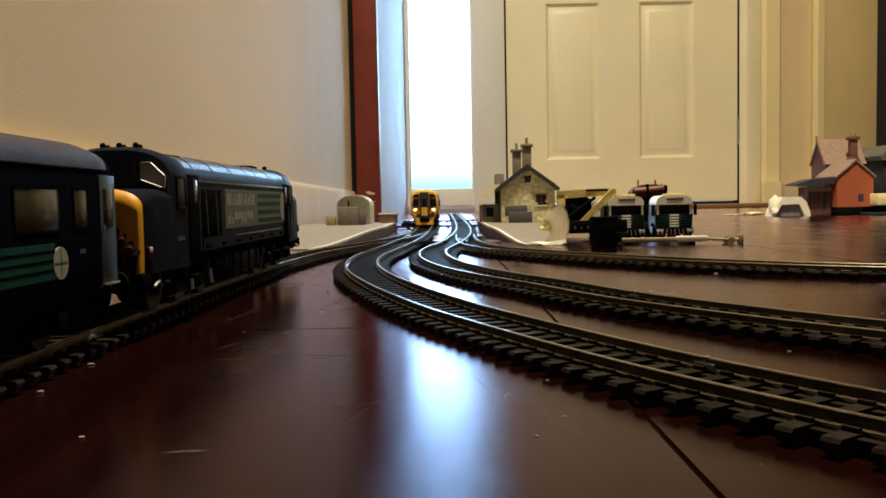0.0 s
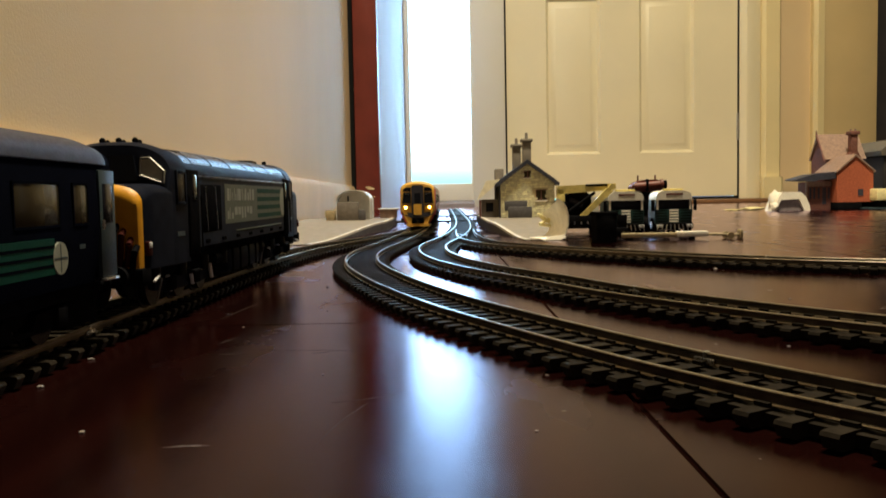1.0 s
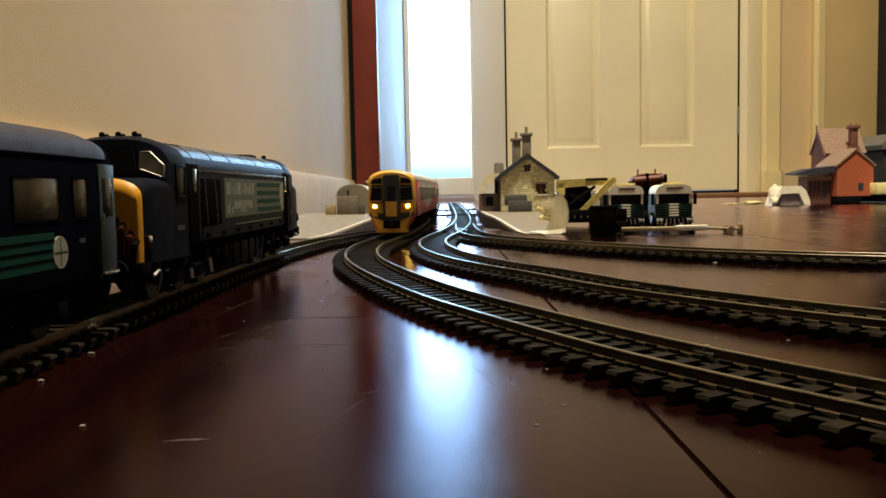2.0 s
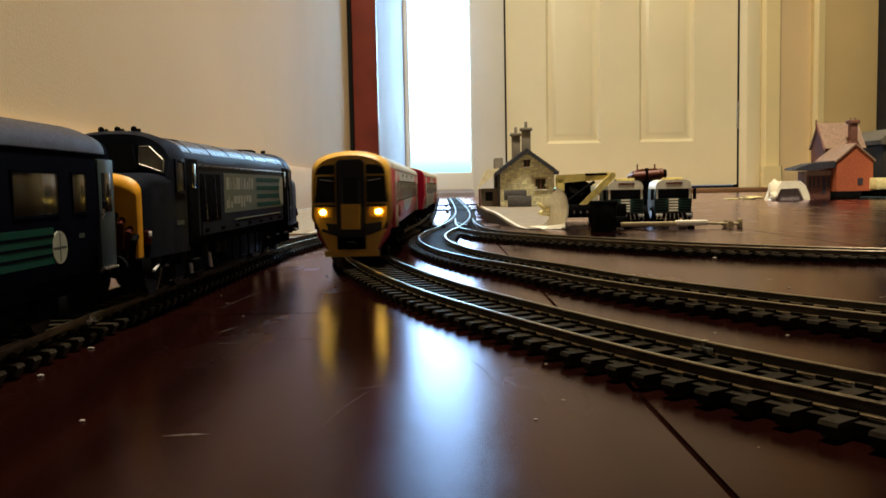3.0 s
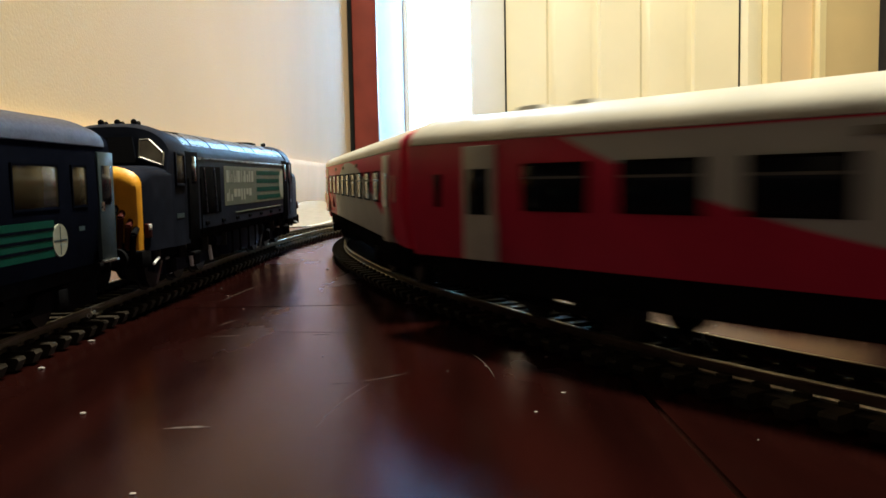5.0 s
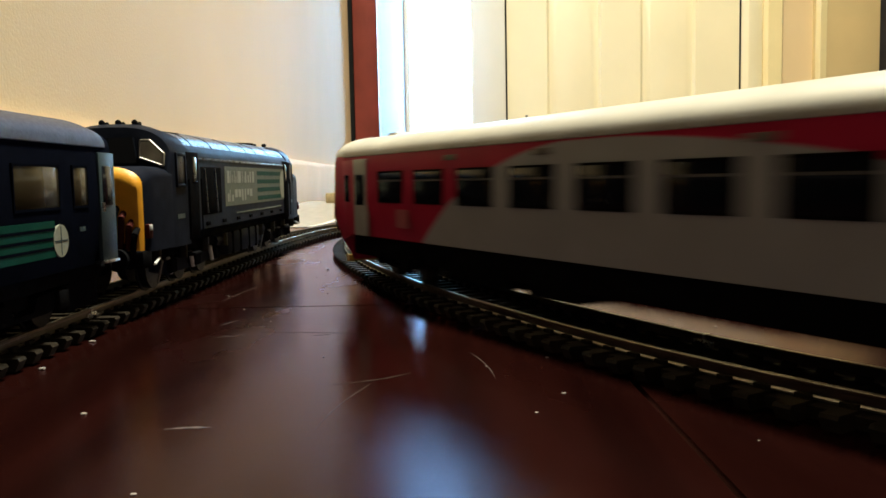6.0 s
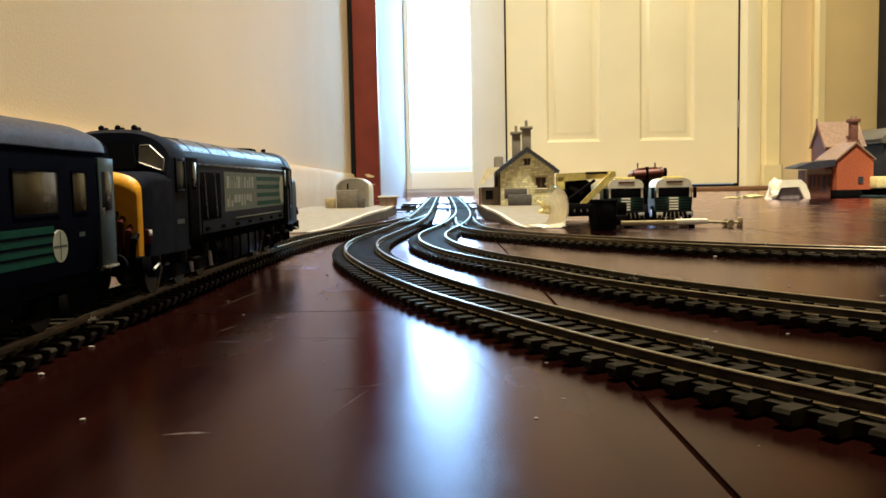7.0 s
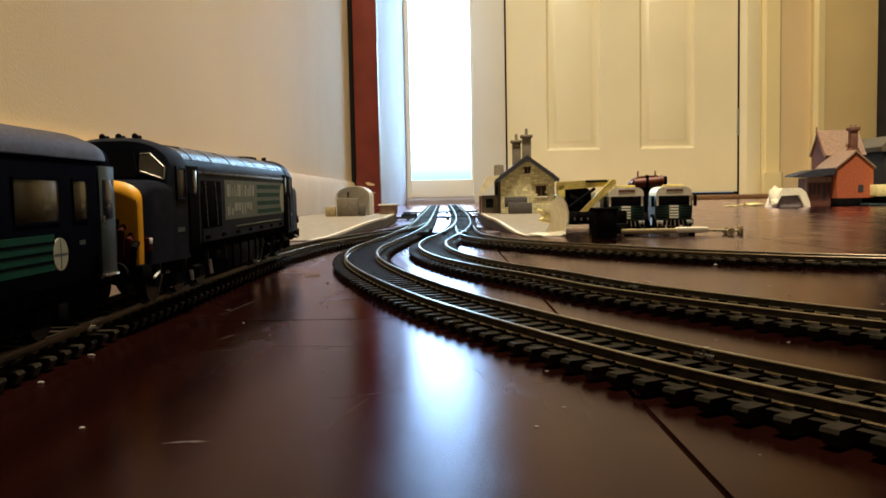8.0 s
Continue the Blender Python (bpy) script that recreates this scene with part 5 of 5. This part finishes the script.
def red_station():
    g = thing("red_brick_station", "orange-red brick model station with pink tiled roof", "model house", (720, 1540, 0), 0)
    part("base", box(fresh(), -20, 24, -52, 70, 0, 13, 1), BLACK, g, "dark base block")
    # gabled front wing
    W, E, A = 32.0, 67.0, 95.0
    cx = 12.0
    part("wing", prism(fresh(), [(cx - W, 13.2), (cx + W, 13.2), (cx + W, E), (cx, A), (cx - W, E)], "y", -50, 30), BRICKRED, g, "orange-red brick gable wing")
    for s in (-1, 1):
        part("wing_roof", prism(fresh(), [(cx, A + 3), (cx + s * (W + 3), E + 1), (cx + s * (W + 3), E - 2), (cx, A - 0.5)], "y", -53, 34), PINKTILE, g, "dusty pink tiled slope")
    part("gable_window", box(fresh(), cx + 5, cx + 14, -51, -49.6, 24, 36), SLATE, g)
    # tall rear wing, ridge across
    part("hall_wall", box(fresh(), -4, 60, 32, 92, 0, 92), BRICKDARK, g, "dull red rear wall")
    part("hall_gable", prism(fresh(), [(32, 92), (92, 92), (62, 135)], "x", -4, -1), BRICKDARK, g)
    part("hall_roof", prism(fresh(), [(26, 92), (62, 141), (98, 92), (92, 92), (62, 134), (32, 92)], "x", -7, 70), PINKTILE, g, "pink tiled main roof")
    part("bargeboard", prism(fresh(), [(25, 88), (62, 143), (62, 135), (30, 88)], "x", -9.5, -7.2), BRICKDARK, g)
    part("finial", rod(fresh(), (-8, 62, 134), (-8, 62, 147), 1.4), BRICKDARK, g)
    part("chimney_base", prism(fresh(), [(28, 70), (52, 70), (52, 92), (46, 104), (34, 104), (28, 92)], "y", 9, 27), BRICKDARK, g, "brick chimney base")
    ch = part("chimney", box(fresh(), 34, 46, 11, 25, 103, 142, 0.8), BRICKDARK, g, "brick chimney")
    part("chimney_cap", box(fresh(), 31, 49, 8, 28, 136, 142.5, 1), BRICKDARK, ch)
    for x in (36, 44):
        part("chimney_pot", rod(fresh(), (x, 18, 142), (x, 18, 147), 2.2), PINKTILE, ch)
    # low canopy wing
    part("canopy_wall", box(fresh(), -66, -22, -30, 6, 0, 50, 0.5), BRICKDARK, g, "dull red brick side wing")
    part("canopy_roof", prism(fresh(), [(-92, 53), (-90, 56), (-60, 64), (-21, 67), (-21, 56), (-60, 51)], "y", -48, 4), SLATE, g, "dark slate canopy")
    part("valance", box(fresh(), -66, -22, -33, -30.4, 42, 51, 0.3), PINKTILE, g, "pinkish valance board")
    for x, hw in ((-59, 1.6), (-52, 1.6), (-44, 1.6), (-34, 3.2), (-26, 1.6)):
        part("doorway", box(fresh(), x - hw, x + hw, -31, -29, 10 if hw > 2 else 20, 40), SLATE, g)
    part("quoin", box(fresh(), -66.8, -64, -31, -26, 0, 49), PINKTILE, g)
    c = thing("cream_slab", "cream slab on a dark base beside the station", "model base", (800, 1500, 0), 0)
    part("slab_base", box(fresh(), -34, 70, -30, 40, 0, 15, 1), BLACK, c)
    part("slab", box(fresh(), -42, 74, -36, 44, 15.4, 36, 2), WRAP, c, "cream slab")
    part("underlay", box(fresh(), -60, 80, -44, 44, 0, 3, 0.6), SLATEEND, c)


red_station()


def paper_bridge():
    g = thing("card_bridge", "white card bridge portal with a dark opening", "card model", (608, 1480, 0), 0)
    i = [(-29.9, 0.1), (-20, 19.4), (11, 20.4), (20.9, 0.1)]
    bm = fresh()
    prism(bm, [(-33, 0), (-30, 0), (-20, 19.5), (11, 20.5), (21, 0), (31, 0), (30, 8), (23, 25), (14, 33), (-18, 33), (-25, 22)], "y", -22, 20)
    part("arch", bm, PAPER, g)
    part("inner_wall", prism(fresh(), i, "y", -16, -13), LILACCARD, g, "dull lilac inner wall")
    s = thing("paper_scraps", "crumpled pale yellow paper scraps on the floor", "paper", (575, 1560, 0), 0)
    for k, (x, y, a, w, d, h) in enumerate(((0, 0, 0.2, 48, 16, 7), (-34, 6, -0.1, 30, 10, 3), (0, -104, 0.4, 15, 12, 15), (8, -84, -0.5, 18, 12, 36))):
        bm = fresh()
        bmesh.ops.create_icosphere(bm, subdivisions=2, radius=1)
        for v in bm.verts:
            n = noise.noise(v.co * 2.4 + Vector((k * 5, 0, 0)))
            v.co = Vector((v.co.x * w * 0.5 * (1 + 0.5 * n), v.co.y * d * 0.5 * (1 + 0.5 * n), max(0, v.co.z * 0.5 + 0.5 + 0.25 * n) * h))
        part("scrap", bm, WRAP if k < 2 else PAPER, s).matrix_basis = pose(x * K, y * K, 0, 0, 0, math.degrees(a))


paper_bridge()


def side_room():
    g = thing("storage_pouffe", "dark pouffe with a rounded grey cushion lid", "pouffe", (945, 1690, 0), 0)
    part("base", box(fresh(), -90, 160, -60, 160, 0, 100, 6), DARKCLOTH, g)
    part("cushion", prism(fresh(), [(-96, 100), (170, 100), (170, 140), (60, 144), (-40, 134), (-84, 121), (-98, 109)], "y", -66, 166), GREYCLOTH, g, "grey rounded cushion lid")


side_room()


def crumbs():
    """Specks of dust and fluff lying on the varnish."""
    bm = fresh()
    rnd = random.Random(3)
    spots = [(128, 394, 1.3), (81, 196, 0.4), (-59, 133, 0.6), (-82, 167, 0.8), (-84, 196, 0.7), (-49, 349, 0.9), (-120, 140, 0.6), (36, 330, 0.9)]
    spots += [(rnd.uniform(-80, 60), rnd.uniform(90, 330), rnd.uniform(0.12, 0.35)) for _ in range(28)] + [(rnd.uniform(60, 300), rnd.uniform(180, 520), rnd.uniform(0.15, 0.5)) for _ in range(30)]
    for x, y, r in spots:
        bmesh.ops.create_icosphere(bm, subdivisions=1, radius=r, matrix=Matrix.Translation((x, y, r * 0.3)) @ Matrix.Diagonal((rnd.uniform(0.7, 1.6), rnd.uniform(0.6, 1.2), 0.4, 1)))
    tagged(part("dust_specks", bm, DUST), "pale dust specks scattered on the floor", "dust", kind="stuff")


crumbs()


def scuffs():
    """Pale scuffs and scratches in the varnish."""
    bm = fresh()
    rnd = random.Random(9)
    for x0, y0, x1, y1, bow, wd in ((-57, 199, -48, 200, 0.3, 0.5), (-59, 214, -56, 224, 0.2, 0.35), (-32, 199, -28, 200, 0.2, 0.4), (-21, 150, -7, 158, -1.2, 0.35), (-43, 124, -36, 124.6, 0.4, 1.5), (5, 176, 9, 152, 0.8, 0.3), (-46, 205, -20, 201, 0.2, 0.25), (-20, 122, -14, 150, 0.9, 0.2), (-70, 260, -66, 300, 0.6, 0.3)):
        n = 8
        h = Vector((x1 - x0, y1 - y0)).normalized()
        nr = Vector((-h.y, h.x))
        edge = [[], []]
        for i in range(n + 1):
            u = i / n
            p = Vector((x0, y0)).lerp(Vector((x1, y1)), u) + nr * bow * math.sin(math.pi * u)
            wdt = wd * math.sin(math.pi * (0.06 + 0.88 * u)) * rnd.uniform(0.4, 1.0) * 0.5
            edge[0].append(p + nr * wdt)
            edge[1].append(p - nr * wdt)
        outline = [(q.x, q.y) for q in edge[0] + edge[1][::-1]]
        prism(bm, outline, "z", 0.004, 0.03)
    tagged(part("scuff_marks", bm, SCUFF), "pale scuffs and scratches on the varnish", "scuffs", kind="stuff")


scuffs()


# ---------------------------------------------------------------- floor planks
def planks():
    w, l = 190.9, 1285.0
    whole = None
    for row in range(-4, 14):
        x = 33.5 - 96.0 + row * 192.0
        shift = 247.0 + (row * 431.0) % l - (l if row else 0.0)
        for k in range(-3, 4):
            y0 = shift + k * (l + 0.8)
            lo, hi = max(y0, -1690.0), min(y0 + l, 3285.0)
            if hi - lo < 20:
                continue
            if hi - lo > l - 1 and whole:
                ob = share("plank", whole, FLOOR, Matrix())
            else:
                ob = part("plank", box(fresh(), -w / 2, w / 2, (lo - hi) / 2, (hi - lo) / 2, -1.6, 0), WOOD, FLOOR)
                if hi - lo > l - 1:
                    whole = ob
            ob.matrix_basis = pose(x * K, (lo + hi) / 2 * K, 0)


planks()


# ---------------------------------------------------------------- what moves
def motions():
    line = MAIN
    run = [0.0]
    for a, b in zip(line[:-1], line[1:]):
        run.append(run[-1] + (b - a).length)

    def at(s):
        j = max(0, min(len(run) - 2, int(np.searchsorted(run, s)) - 1))
        k = (s - run[j]) / (run[j + 1] - run[j])
        return line[j].lerp(line[j + 1], k)

    start = min(range(len(line)), key=lambda i: abs(line[i].y - START_Y))

    def front(t):
        return run[start] + float(np.interp(t, [r[0] for r in RUN], [r[1] for r in RUN]))

    def on_track(s_front, s_back):
        """Pose of a car whose bogie pivots stand at two places along the track, +x towards the first."""
        a, b = at(s_front), at(s_back)
        mid, d = (a + b) / 2, a - b
        return pose(mid.x * K, mid.y * K, RAIL_TOP * K, 0, 0, math.degrees(math.atan2(d.y, d.x))), math.degrees(math.atan2(d.y, d.x))

    def tangent(s):
        d = at(s + 16) - at(s - 16)
        return math.degrees(math.atan2(d.y, d.x))

    times = [i / 10 for i in range(81)]
    rows = {o: [] for o in (CAR_A, CAR_B, *BOGIES_A, *BOGIES_B)}
    for t in times:
        nose = front(t)
        for car, bogies, centre, flip in ((CAR_A, BOGIES_A, nose - HALF, 0), (CAR_B, BOGIES_B, nose - 3 * HALF - 5, 180)):
            m, ang = on_track(centre + 104, centre - 104)
            rows[car].append((t, m @ pose(0, 0, 0, 0, 0, flip)))
            for sign, bg in zip((1, -1), bogies):
                s = centre + sign * 104 * (1 if not flip else -1)
                turn = (tangent(s) - ang + 180) % 360 - 180
                rows[bg].append((t, pose(sign * 104 * K, 0, 0, 0, 0, turn)))
    for ob, r in rows.items():
        walk(ob, r)


START_Y = 1060.0
# seconds, millimetres run along the track
RUN = [(0.0, 0.0), (2.0, 468.0), (2.9, 685.0), (3.5, 830.0), (4.0, 946.0), (4.5, 1047.0), (4.7, 1092.0), (5.2, 1196.0), (5.8, 1322.0), (6.0, 1367.0), (6.5, 1486.0), (7.0, 1604.0), (8.0, 1836.0)]
motions()
